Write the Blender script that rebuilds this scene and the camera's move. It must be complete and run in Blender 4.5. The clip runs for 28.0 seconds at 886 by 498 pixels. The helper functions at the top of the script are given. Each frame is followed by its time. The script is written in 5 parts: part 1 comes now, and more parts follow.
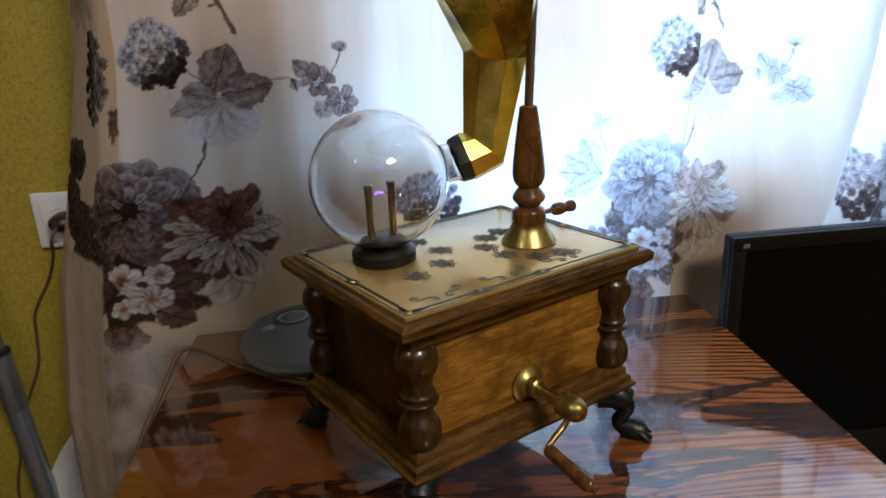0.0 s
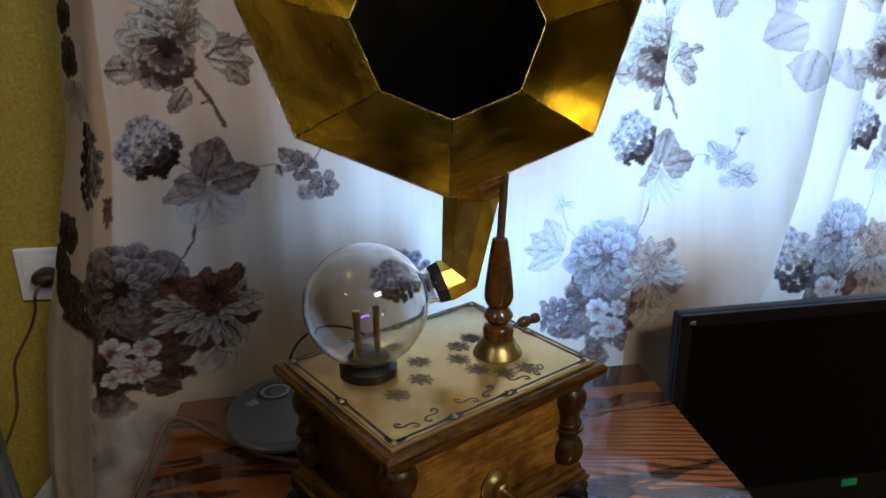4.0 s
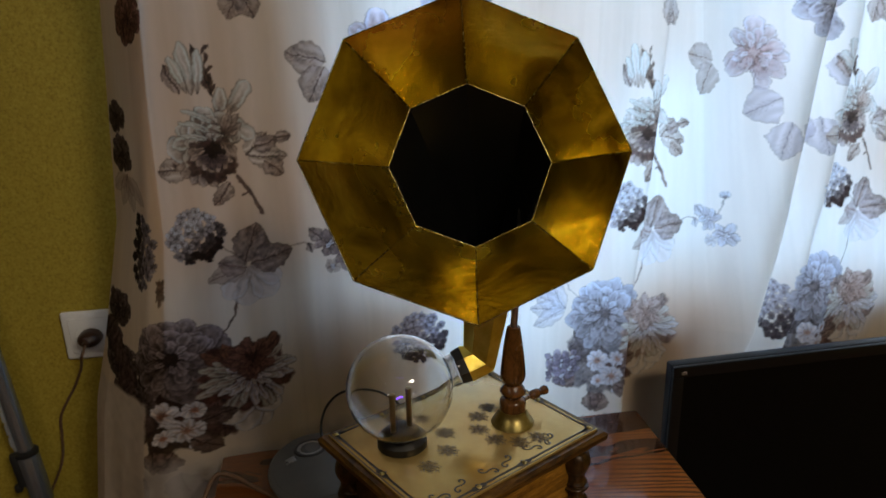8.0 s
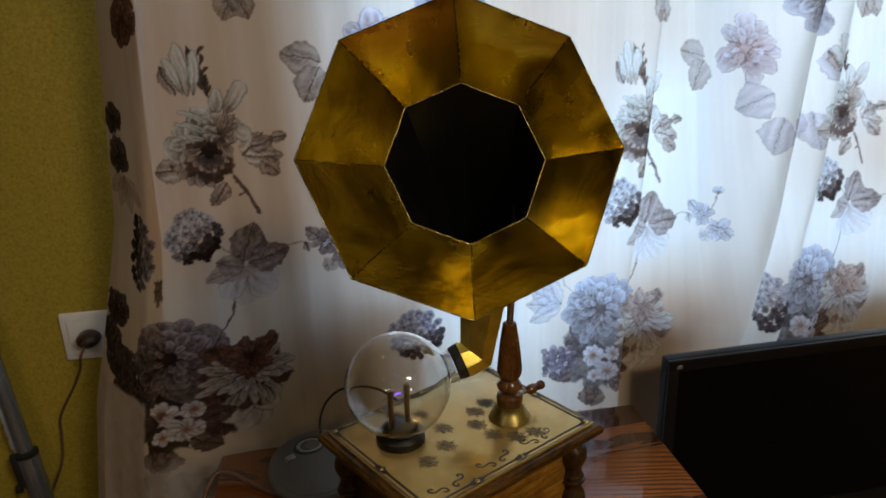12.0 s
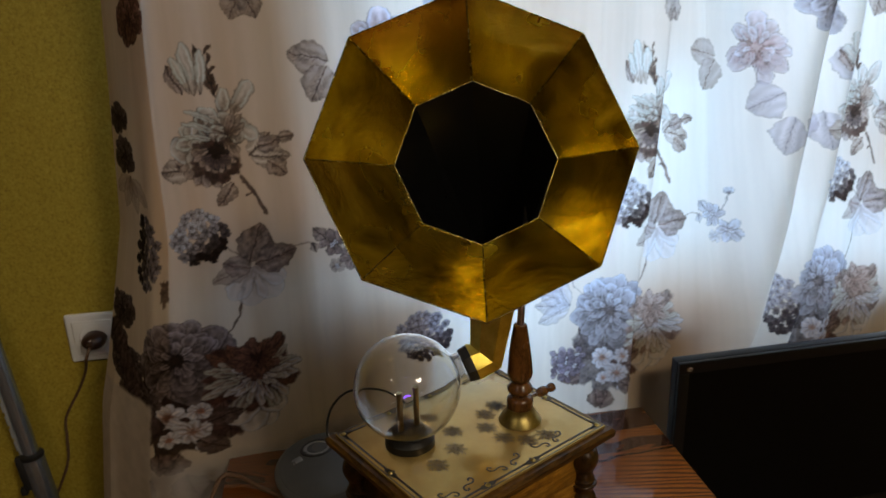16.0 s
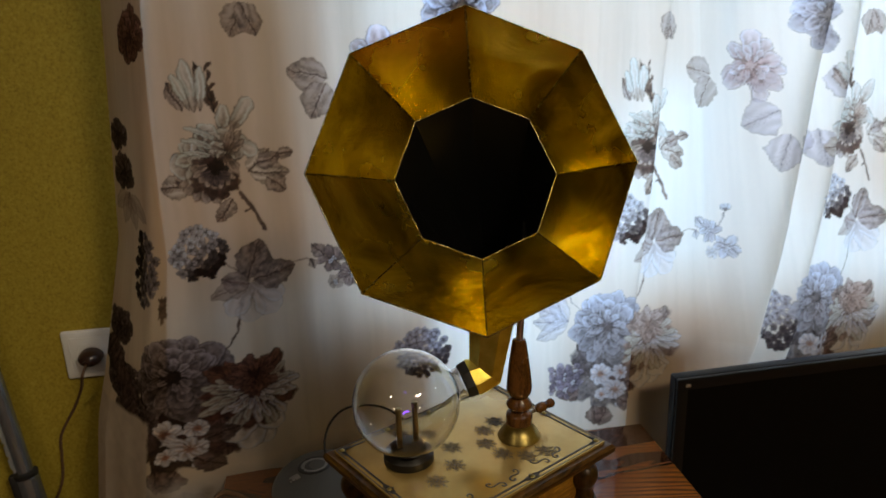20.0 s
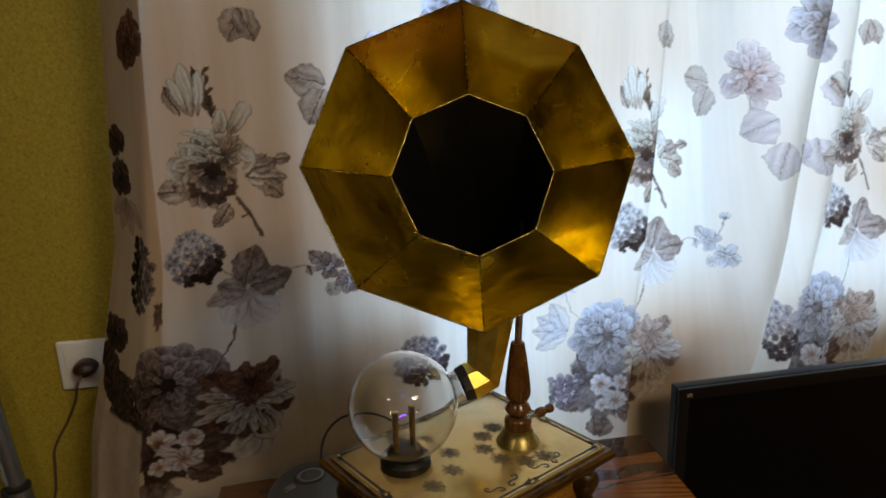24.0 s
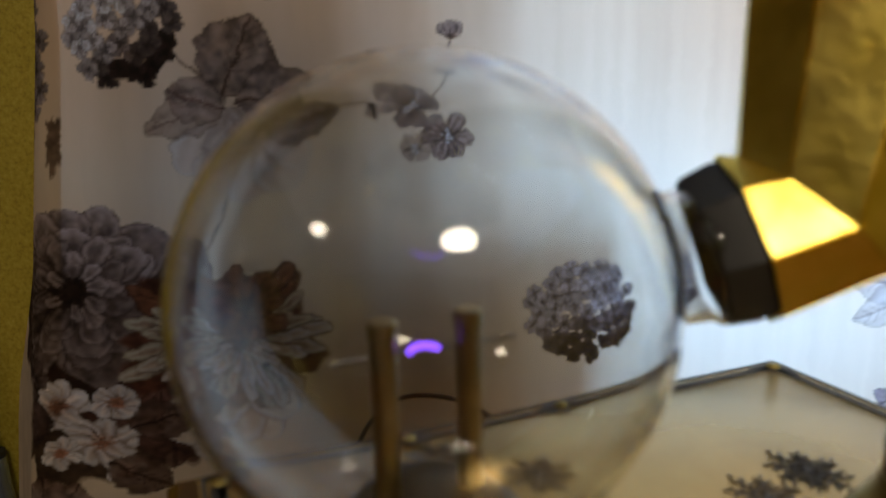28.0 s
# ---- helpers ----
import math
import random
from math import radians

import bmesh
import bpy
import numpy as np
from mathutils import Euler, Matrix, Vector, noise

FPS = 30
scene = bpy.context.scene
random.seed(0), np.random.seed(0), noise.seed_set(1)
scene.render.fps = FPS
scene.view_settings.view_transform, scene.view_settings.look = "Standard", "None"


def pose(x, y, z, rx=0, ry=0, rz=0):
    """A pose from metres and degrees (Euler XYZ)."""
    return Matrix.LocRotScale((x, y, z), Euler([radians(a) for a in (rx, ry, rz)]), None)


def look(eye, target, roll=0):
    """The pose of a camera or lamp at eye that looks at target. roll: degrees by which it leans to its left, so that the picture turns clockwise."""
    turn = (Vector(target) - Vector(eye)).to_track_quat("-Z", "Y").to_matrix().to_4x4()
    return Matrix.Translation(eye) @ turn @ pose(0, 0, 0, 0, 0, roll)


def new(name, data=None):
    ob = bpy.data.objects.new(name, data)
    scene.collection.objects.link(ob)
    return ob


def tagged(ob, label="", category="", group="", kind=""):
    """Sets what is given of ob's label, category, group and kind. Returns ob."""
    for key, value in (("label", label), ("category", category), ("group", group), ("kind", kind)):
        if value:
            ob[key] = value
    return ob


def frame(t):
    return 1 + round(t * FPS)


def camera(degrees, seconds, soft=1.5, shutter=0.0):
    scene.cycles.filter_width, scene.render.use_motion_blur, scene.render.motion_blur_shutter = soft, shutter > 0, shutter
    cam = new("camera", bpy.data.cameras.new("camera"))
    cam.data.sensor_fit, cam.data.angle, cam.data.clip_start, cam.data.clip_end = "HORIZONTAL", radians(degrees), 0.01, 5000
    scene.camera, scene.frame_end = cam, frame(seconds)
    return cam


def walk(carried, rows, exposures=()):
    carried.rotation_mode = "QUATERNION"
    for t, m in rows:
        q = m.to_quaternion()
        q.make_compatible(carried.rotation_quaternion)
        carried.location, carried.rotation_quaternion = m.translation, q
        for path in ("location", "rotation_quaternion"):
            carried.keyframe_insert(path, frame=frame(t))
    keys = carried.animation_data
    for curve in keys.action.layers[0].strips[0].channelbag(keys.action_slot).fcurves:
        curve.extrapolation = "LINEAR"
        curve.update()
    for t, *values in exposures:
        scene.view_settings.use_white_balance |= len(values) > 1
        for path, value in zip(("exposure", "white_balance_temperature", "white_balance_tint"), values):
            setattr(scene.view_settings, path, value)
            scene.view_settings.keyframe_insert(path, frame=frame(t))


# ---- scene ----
cam = camera(63.7, 28.0)
cam.data.dof.use_dof, cam.data.dof.focus_distance, cam.data.dof.aperture_fstop = True, 0.60, 12.0
PATH = [
    (0, (0.035, 0.025, 1.089), (0.211, 1.915, 0.46), -2.5),
    (0.5, (0.036, 0.026, 1.089), (0.212, 1.915, 0.458), -2.5),
    (1, (0.036, 0.025, 1.089), (0.213, 1.915, 0.457), -2.5),
    (1.5, (0.036, 0.025, 1.089), (0.218, 1.915, 0.46), -2.5),
    (2, (0.036, 0.024, 1.09), (0.219, 1.916, 0.467), -2.4),
    (2.5, (0.033, 0.024, 1.093), (0.208, 1.917, 0.47), -2.8),
    (3, (0.032, 0.023, 1.105), (0.219, 1.921, 0.503), -2.5),
    (3.5, (0.028, 0.021, 1.15), (0.274, 1.913, 0.551), -1.0),
    (4, (0.021, 0.0, 1.205), (0.303, 1.87, 0.555), -0.3),
    (4.5, (0.015, -0.021, 1.247), (0.303, 1.847, 0.592), 0.0),
    (6.5, (0.0, -0.062, 1.31), (0.29, 1.819, 0.695), -1.6),
    (7, (-0.004, -0.071, 1.313), (0.296, 1.807, 0.692), -1.3),
    (7.5, (-0.009, -0.074, 1.314), (0.286, 1.803, 0.69), -1.2),
    (8, (-0.01, -0.062, 1.309), (0.281, 1.814, 0.681), -1.3),
    (8.5, (-0.009, -0.065, 1.311), (0.289, 1.812, 0.687), -1.3),
    (9, (-0.009, -0.063, 1.31), (0.288, 1.811, 0.678), -1.5),
    (9.5, (-0.009, -0.065, 1.311), (0.289, 1.81, 0.683), -1.5),
    (10, (-0.008, -0.067, 1.312), (0.287, 1.809, 0.684), -1.8),
    (10.5, (-0.008, -0.066, 1.311), (0.293, 1.807, 0.679), -1.6),
    (11, (-0.011, -0.067, 1.313), (0.289, 1.807, 0.685), -1.5),
    (11.5, (-0.013, -0.068, 1.312), (0.286, 1.807, 0.686), -1.6),
    (12, (-0.011, -0.069, 1.311), (0.29, 1.803, 0.677), -1.8),
    (12.5, (-0.011, -0.071, 1.313), (0.286, 1.804, 0.685), -1.9),
    (14.5, (-0.015, -0.065, 1.314), (0.279, 1.809, 0.68), -1.9),
    (15, (-0.015, -0.063, 1.312), (0.279, 1.809, 0.672), -1.9),
    (15.5, (-0.016, -0.06, 1.31), (0.274, 1.809, 0.66), -1.8),
    (16, (-0.015, -0.06, 1.308), (0.275, 1.816, 0.677), -1.9),
    (16.5, (-0.014, -0.061, 1.308), (0.288, 1.816, 0.687), -1.5),
    (17, (-0.016, -0.062, 1.308), (0.288, 1.817, 0.693), -1.4),
    (17.5, (-0.015, -0.06, 1.306), (0.294, 1.82, 0.699), -1.4),
    (18, (-0.015, -0.06, 1.306), (0.293, 1.825, 0.713), -1.6),
    (18.5, (-0.017, -0.061, 1.306), (0.289, 1.827, 0.719), -1.5),
    (19, (-0.016, -0.06, 1.305), (0.288, 1.827, 0.717), -1.7),
    (19.5, (-0.016, -0.06, 1.305), (0.288, 1.827, 0.717), -1.8),
    (20, (-0.018, -0.062, 1.306), (0.286, 1.827, 0.723), -1.8),
    (20.5, (-0.02, -0.062, 1.307), (0.284, 1.827, 0.727), -1.6),
    (21, (-0.022, -0.061, 1.307), (0.282, 1.83, 0.73), -1.6),
    (21.5, (-0.022, -0.059, 1.305), (0.281, 1.833, 0.733), -1.6),
    (23.5, (-0.022, -0.059, 1.296), (0.289, 1.839, 0.746), -1.7),
    (24, (-0.016, -0.062, 1.286), (0.292, 1.843, 0.761), -1.8),
    (24.5, (-0.001, -0.06, 1.246), (0.241, 1.863, 0.75), -2.2),
    (25, (0.011, -0.043, 1.188), (0.201, 1.884, 0.687), -1.9),
    (25.5, (0.026, 0.002, 1.15), (0.22, 1.928, 0.648), -1.3),
    (26, (0.05, 0.169, 1.07), (-0.025, 2.086, 0.504), -1.7),
    (26.2, (0.064, 0.235, 1.058), (-0.076, 2.153, 0.509), -2.3),
    (26.5, (0.064, 0.305, 1.044), (-0.139, 2.235, 0.561), -1.6),
    (27, (0.058, 0.362, 1.027), (-0.182, 2.3, 0.595), -1.1),
    (27.5, (0.06, 0.385, 1.022), (-0.183, 2.325, 0.604), -1.0),
    (28, (0.06, 0.392, 1.018), (-0.195, 2.33, 0.596), -1.3),
]
EXPOSURES = [(0.0, 0.68, 5700, 10), (3.0, 0.68, 5700, 10), (4.2, 0.12, 5500, 10), (6.5, -0.1, 6000, 10), (7.5, -0.1, 6150, 10), (9.0, -0.1, 6550, 10), (15.0, -0.1, 6650, 10),
             (18.0, -0.07, 6850, 10), (20.0, -0.03, 7100, 10), (24.0, -0.03, 7050, 10), (26.0, 0.0, 6800, 10), (28.0, 0.02, 6700, 10)]
walk(cam, [(t, look(eye, target, roll)) for t, eye, target, roll in PATH], EXPOSURES)

# ---- light ----
world = bpy.data.worlds.new("world")
scene.world = world
world.use_nodes = True
_wn = world.node_tree.nodes
_sky = _wn.new("ShaderNodeTexSky")
_sky.sky_type = "NISHITA"
_sky.sun_disc = False
_sky.sun_elevation = radians(28)
_sky.sun_rotation = radians(40)
world.node_tree.links.new(_sky.outputs[0], _wn["Background"].inputs[0])
_wn["Background"].inputs[1].default_value = 0.12


def lamp(name, kind, power, colour, m, size=0.1, size_y=0.0):
    data = bpy.data.lights.new(name, kind)
    data.energy, data.color = power, colour
    if kind == "AREA":
        data.size, data.spread = size, radians(135)
        if size_y:
            data.shape, data.size_y = "RECTANGLE", size_y
    elif kind == "POINT":
        data.shadow_soft_size = size
    ob = new(name, data)
    ob.matrix_world = m
    return ob


WALL_Y = 1.075          # room face of the window wall
WIN = (-0.02, 1.45, 0.62, 2.15)   # window opening: x0, x1, z0, z1
lamp("window_daylight", "AREA", 44, (0.255, 0.51, 1.0), look((0.715, 1.262, 1.40), (0.715, 0, 1.40)), 1.44, 1.48)
LAMP_A, LAMP_B = (0.86, -1.13, 2.46), (-1.25, -0.75, 2.40)   # two glowing ceiling lamps


# ---- materials ----
class Nodes:
    """Small helper round one node material."""

    def __init__(self, name):
        self.mat = bpy.data.materials.new(name)
        self.mat.use_nodes = True
        self.tree = self.mat.node_tree
        self.bsdf = self.tree.nodes["Principled BSDF"]
        self.out = self.tree.nodes["Material Output"]
        self.co = self.tree.nodes.new("ShaderNodeTexCoord").outputs["Object"]

    def add(self, kind, **inputs):
        n = self.tree.nodes.new(kind)
        for key, v in inputs.items():
            self.put(n.inputs[key.replace("_", " ")], v)
        return n

    def put(self, socket, v):
        if isinstance(v, bpy.types.NodeSocket):
            self.tree.links.new(v, socket)
        elif isinstance(v, tuple) and len(v) == 3 and len(socket.default_value) == 4:
            socket.default_value = (*v, 1)
        else:
            socket.default_value = v

    def set(self, **inputs):
        for key, v in inputs.items():
            self.put(self.bsdf.inputs[key.replace("_", " ")], v)
        return self

    def mapped(self, scale=(1, 1, 1), turn=(0, 0, 0)):
        n = self.add("ShaderNodeMapping", Vector=self.co)
        n.inputs["Scale"].default_value = scale
        n.inputs["Rotation"].default_value = [radians(a) for a in turn]
        return n.outputs[0]

    def noise(self, scale, detail=3, rough=0.55, vector=None, distort=0.0):
        n = self.add("ShaderNodeTexNoise", Vector=vector or self.co, Scale=scale, Detail=detail, Roughness=rough, Distortion=distort)
        return n.outputs["Fac"]

    def ramp(self, fac, *stops):
        n = self.add("ShaderNodeValToRGB", Fac=fac)
        e = n.color_ramp.elements
        while len(e) < len(stops):
            e.new(0.5)
        for k, (p, c) in zip(e, stops):
            k.position, k.color = p, (*c, 1) if len(c) == 3 else c
        return n.outputs["Color"]

    def mix(self, fac, a, b, blend="MIX"):
        n = self.tree.nodes.new("ShaderNodeMix")
        n.data_type, n.blend_type = "RGBA", blend
        self.put(n.inputs["Factor"], fac)
        self.put(n.inputs[6], a)
        self.put(n.inputs[7], b)
        return n.outputs[2]

    def value(self, fac, lo, hi):
        n = self.add("ShaderNodeMapRange", Value=fac)
        n.inputs["To Min"].default_value, n.inputs["To Max"].default_value = lo, hi
        return n.outputs[0]

    def bump(self, height, strength=0.3, distance=0.001):
        n = self.add("ShaderNodeBump", Height=height, Strength=strength, Distance=distance)
        self.put(self.bsdf.inputs["Normal"], n.outputs[0])
        return self


def grey(v):
    return (v, v, v)


def brass(name, colour, dark, rough, scale=30.0, bump=0.15):
    m = Nodes(name)
    blot = m.noise(scale, 4, 0.6)
    fine = m.noise(scale * 9, 2)
    m.set(Base_Color=m.ramp(blot, (0.3, dark), (0.62, colour)), Metallic=1.0, Roughness=m.value(m.noise(scale * 2.3, 3), rough * 0.7, rough * 1.4))
    return m.bump(m.mix(0.25, blot, fine), bump, 0.002).mat


def horn_brass():
    m = Nodes("horn_brass")
    blot, wide, fine = m.noise(13, 4, 0.55, None, 1.2), m.noise(11, 1, 0.4), m.noise(240, 2)
    c = m.ramp(blot, (0.36, (0.24, 0.165, 0.014)), (0.50, (0.62, 0.46, 0.050)), (0.64, (0.97, 0.78, 0.13)))
    m.set(Base_Color=c, Metallic=1.0, Roughness=m.value(m.noise(14, 4, 0.6), 0.17, 0.34))
    return m.bump(m.mix(0.05, m.mix(0.22, wide, blot), fine), 0.42, 0.008).mat


BRASS = horn_brass()
BRASS_NECK = brass("neck_brass", (0.98, 0.80, 0.20), (0.74, 0.56, 0.08), 0.33, 45, 0.4)
ELECTRODE = brass("dull_brass", (0.42, 0.35, 0.19), (0.22, 0.17, 0.08), 0.32, 60, 0.08)
BRASS_OLD = brass("old_brass", (0.47, 0.375, 0.13), (0.22, 0.165, 0.05), 0.33, 60, 0.08)
STEEL = brass("rod_steel", (0.42, 0.40, 0.37), (0.30, 0.28, 0.26), 0.3, 80, 0.05)


def wood(name, light, dark, grain_scale, turn=(0, 0, 0), rough=0.35, coat=0.0, stretch=(1, 14, 14)):
    m = Nodes(name)
    v = m.mapped(stretch, turn)
    g = m.noise(grain_scale, 5, 0.6, v, 0.8)
    f = m.noise(grain_scale * 6, 3, 0.6, v)
    big = m.noise(9, 3)
    c = m.ramp(m.mix(0.35, g, f), (0.38, dark), (0.62, light))
    c = m.mix(m.value(big, 0.0, 0.55), c, dark)
    m.set(Base_Color=c, Roughness=m.value(m.noise(40, 3), rough * 0.75, rough * 1.3), Coat_Weight=coat, Coat_Roughness=0.10, Specular_IOR_Level=0.22)
    return m.bump(m.mix(0.5, g, f), 0.25, 0.0008).mat


def worn_oak():
    """Old golden oak: level grain, cloudy stain, rubbed pale patches and upright scuffs."""
    m = Nodes("box_oak")
    v = m.mapped((2.2, 20, 24))
    g, f = m.noise(9, 5, 0.6, v, 0.6), m.noise(60, 3, 0.6, v)
    cloud, rub = m.noise(24, 4, 0.6), m.noise(60, 3, 0.6, m.mapped((0.45, 1, 1.9)))
    c = m.ramp(m.mix(0.4, g, f), (0.36, (0.13, 0.052, 0.006)), (0.52, (0.27, 0.125, 0.014)), (0.66, (0.42, 0.215, 0.030)))
    c = m.mix(m.ramp(cloud, (0.36, grey(0.85)), (0.56, grey(0.0))), c, (0.075, 0.028, 0.004))
    c = m.mix(m.ramp(rub, (0.56, grey(0.0)), (0.70, grey(0.5))), c, (0.50, 0.27, 0.05))
    m.set(Base_Color=c, Roughness=m.value(cloud, 0.24, 0.42), Coat_Weight=0.2, Coat_Roughness=0.15, Specular_IOR_Level=0.25)
    return m.bump(m.mix(0.5, g, f), 0.3, 0.0008).mat


OAK = worn_oak()
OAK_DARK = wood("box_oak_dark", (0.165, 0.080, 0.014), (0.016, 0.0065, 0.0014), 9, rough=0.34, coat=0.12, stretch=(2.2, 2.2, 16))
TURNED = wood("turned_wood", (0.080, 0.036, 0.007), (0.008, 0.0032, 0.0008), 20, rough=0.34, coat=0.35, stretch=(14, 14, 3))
WALNUT = wood("walnut_handle", (0.17, 0.070, 0.018), (0.045, 0.017, 0.005), 16, rough=0.25, coat=0.45, stretch=(9, 9, 2.5))


def plain(name, colour, rough=0.5, metal=0.0, vary=0.25, scale=40.0, bump=0.1, coat=0.0, spec=0.5):
    m = Nodes(name)
    n = m.noise(scale, 4, 0.6)
    lo = tuple(c * (1 - vary) for c in colour)
    m.set(Base_Color=m.ramp(n, (0.3, lo), (0.7, colour)), Roughness=m.value(m.noise(scale * 1.7), rough * 0.8, min(1, rough * 1.25)), Metallic=metal, Coat_Weight=coat)
    m.set(Specular_IOR_Level=spec)
    return m.bump(m.noise(scale * 8, 2), bump, 0.0006).mat


BLACK_RUBBER = plain("black_rubber", grey(0.012), 0.55)
BLACK_HORN = plain("black_horn_inside", grey(0.004), 0.30, spec=0.3)
BLACK_FOOT = plain("black_cast_iron", (0.0045, 0.0055, 0.007), 0.36, 0.0, 0.3, 90, 0.4, 0.0, 0.35)
EBONITE = plain("ebonite", (0.012, 0.011, 0.009), 0.42, spec=0.3)
WHITE_CLOTH = plain("white_cotton", (0.60, 0.60, 0.60), 0.85, vary=0.15, scale=25)
WHITE_PLASTIC = plain("white_plastic", (0.74, 0.74, 0.72), 0.35, vary=0.06)
PLUG_BROWN = plain("brown_bakelite", (0.030, 0.011, 0.008), 0.3)
CORD_BROWN = plain("brown_cord", (0.13, 0.068, 0.032), 0.65, vary=0.4, scale=300)
CORD_BLACK = plain("black_cord", grey(0.015), 0.5)
PLAYER_GREY = plain("grey_plastic", (0.092, 0.092, 0.086), 0.36, vary=0.12, scale=60)
PLAYER_DARK = plain("dark_grey_plastic", (0.035, 0.036, 0.038), 0.35)
PLAYER_SILVER = plain("silver_plastic", (0.42, 0.42, 0.42), 0.28, 0.7)
GREEN_STICKER = plain("green_sticker", (0.02, 0.30, 0.11), 0.45, vary=0.1)
MONITOR_BLACK = plain("monitor_plastic", grey(0.006), 0.35, vary=0.2, scale=200, bump=0.15, spec=0.28)
SCREEN = plain("monitor_screen", grey(0.0025), 0.35, vary=0.0, bump=0.0, spec=0.10)


def tube_metal():
    m = Nodes("tube_aluminium")
    brushed = m.noise(40, 3, 0.6, m.mapped((30, 30, 1)))
    m.set(Base_Color=m.ramp(brushed, (0.3, (0.26, 0.30, 0.36)), (0.7, (0.38, 0.43, 0.50))), Metallic=0.8, Roughness=0.27)
    return m.mat


TUBE_METAL = tube_metal()
CEILING = plain("ceiling_white", (0.78, 0.77, 0.74), 0.8, vary=0.05)
CABINET = plain("low_desk_brown", (0.12, 0.06, 0.03), 0.5)
WINDOW_WHITE = plain("window_paint", (0.78, 0.78, 0.76), 0.4, vary=0.06)
PLAYER_GLASS = plain("display_glass", (0.10, 0.105, 0.11), 0.15, vary=0.1)
RAIL = plain("pale_plastic", (0.34, 0.36, 0.37), 0.4)
# for walls out of view, darkened so that less light bounces back
DIM = plain("dim_unseen_wall", (0.075, 0.052, 0.03), 0.8)
CARD = plain("cardboard", (0.26, 0.17, 0.10), 0.8)
POT = plain("dark_clay", (0.07, 0.035, 0.022), 0.7)
FLOOR = wood("floor_wood", (0.30, 0.15, 0.06), (0.15, 0.07, 0.025), 3, rough=0.4, stretch=(1, 9, 9))


def wallpaper():
    m = Nodes("yellow_wallpaper")
    speck = m.noise(210, 4, 0.7)
    blot = m.noise(26, 4, 0.6)
    c = m.ramp(speck, (0.34, (0.26, 0.185, 0.013)), (0.5, (0.38, 0.285, 0.025)), (0.68, (0.47, 0.37, 0.055)))
    c = m.mix(m.value(blot, 0.0, 0.5), c, (0.29, 0.21, 0.015))
    m.set(Base_Color=c, Roughness=0.72)
    return m.bump(speck, 0.45, 0.0012).mat


WALLPAPER = wallpaper()


def glass():
    m = Nodes("flask_glass")
    m.set(Base_Color=(0.93, 0.93, 0.915), Roughness=0.0, IOR=1.5, Transmission_Weight=1.0)
    return m.mat


GLASS = glass()


def glow(name, colour, strength):
    m = Nodes(name)
    m.set(Base_Color=colour, Emission_Color=colour, Emission_Strength=strength)
    return m.mat


SPARK = glow("violet_spark", (0.20, 0.065, 1.0), 3)
BULB = glow("lamp_glass", (1.0, 0.86, 0.67), 48)
INK_BLACK = plain("black_engraving", (0.035, 0.031, 0.028), 0.5)
INK_FADED = plain("worn_engraving", (0.085, 0.066, 0.05), 0.5, vary=0.5, scale=120)
SOLDER = brass("solder_bead", (0.30, 0.25, 0.13), (0.07, 0.05, 0.02), 0.25, 200, 0.2)


# ---- mesh helpers ----
def mesh_of(name, bm, material, smooth=40.0):
    me = bpy.data.meshes.new(name)
    bmesh.ops.recalc_face_normals(bm, faces=bm.faces)
    bm.to_mesh(me)
    bm.free()
    me.materials.append(material)
    if smooth:
        me.shade_smooth()
        me.set_sharp_from_angle(angle=radians(smooth))
    return me


def part(name, bm, material, parent, label="", smooth=40.0, m=None):
    """One mesh object under a thing or under a part."""
    ob = new(name, mesh_of(name, bm, material, smooth))
    ob.parent = parent
    if m is not None:
        ob.matrix_local = m
    return tagged(ob, label)


def thing(name, label, category, m=None, group="", kind=""):
    ob = new(name)
    ob.empty_display_size = 0.02
    if m is not None:
        ob.matrix_world = m
    return tagged(ob, label, category, group, kind)


def solid(name, bm, material, label, category, m=None, group="", kind="", smooth=40.0):
    ob = new(name, mesh_of(name, bm, material, smooth))
    if m is not None:
        ob.matrix_world = m
    return tagged(ob, label, category, group, kind)


def box(x0, x1, y0, y1, z0, z1, bevel=0.0, bm=None, segments=2):
    bm2 = bmesh.new()
    bmesh.ops.create_cube(bm2, size=1)
    for v in bm2.verts:
        v.co = Vector((x0 + (v.co.x + 0.5) * (x1 - x0), y0 + (v.co.y + 0.5) * (y1 - y0), z0 + (v.co.z + 0.5) * (z1 - z0)))
    if bevel:
        bmesh.ops.bevel(bm2, geom=bm2.edges[:], offset=bevel, segments=segments, profile=0.5, affect="EDGES")
    return join(bm, bm2)


def join(bm, other):
    if bm is None:
        return other
    me = bpy.data.meshes.new("tmp")
    other.to_mesh(me)
    other.free()
    bm.from_mesh(me)
    bpy.data.meshes.remove(me)
    return bm


def moved(bm, m):
    bmesh.ops.transform(bm, matrix=m, verts=bm.verts)
    return bm


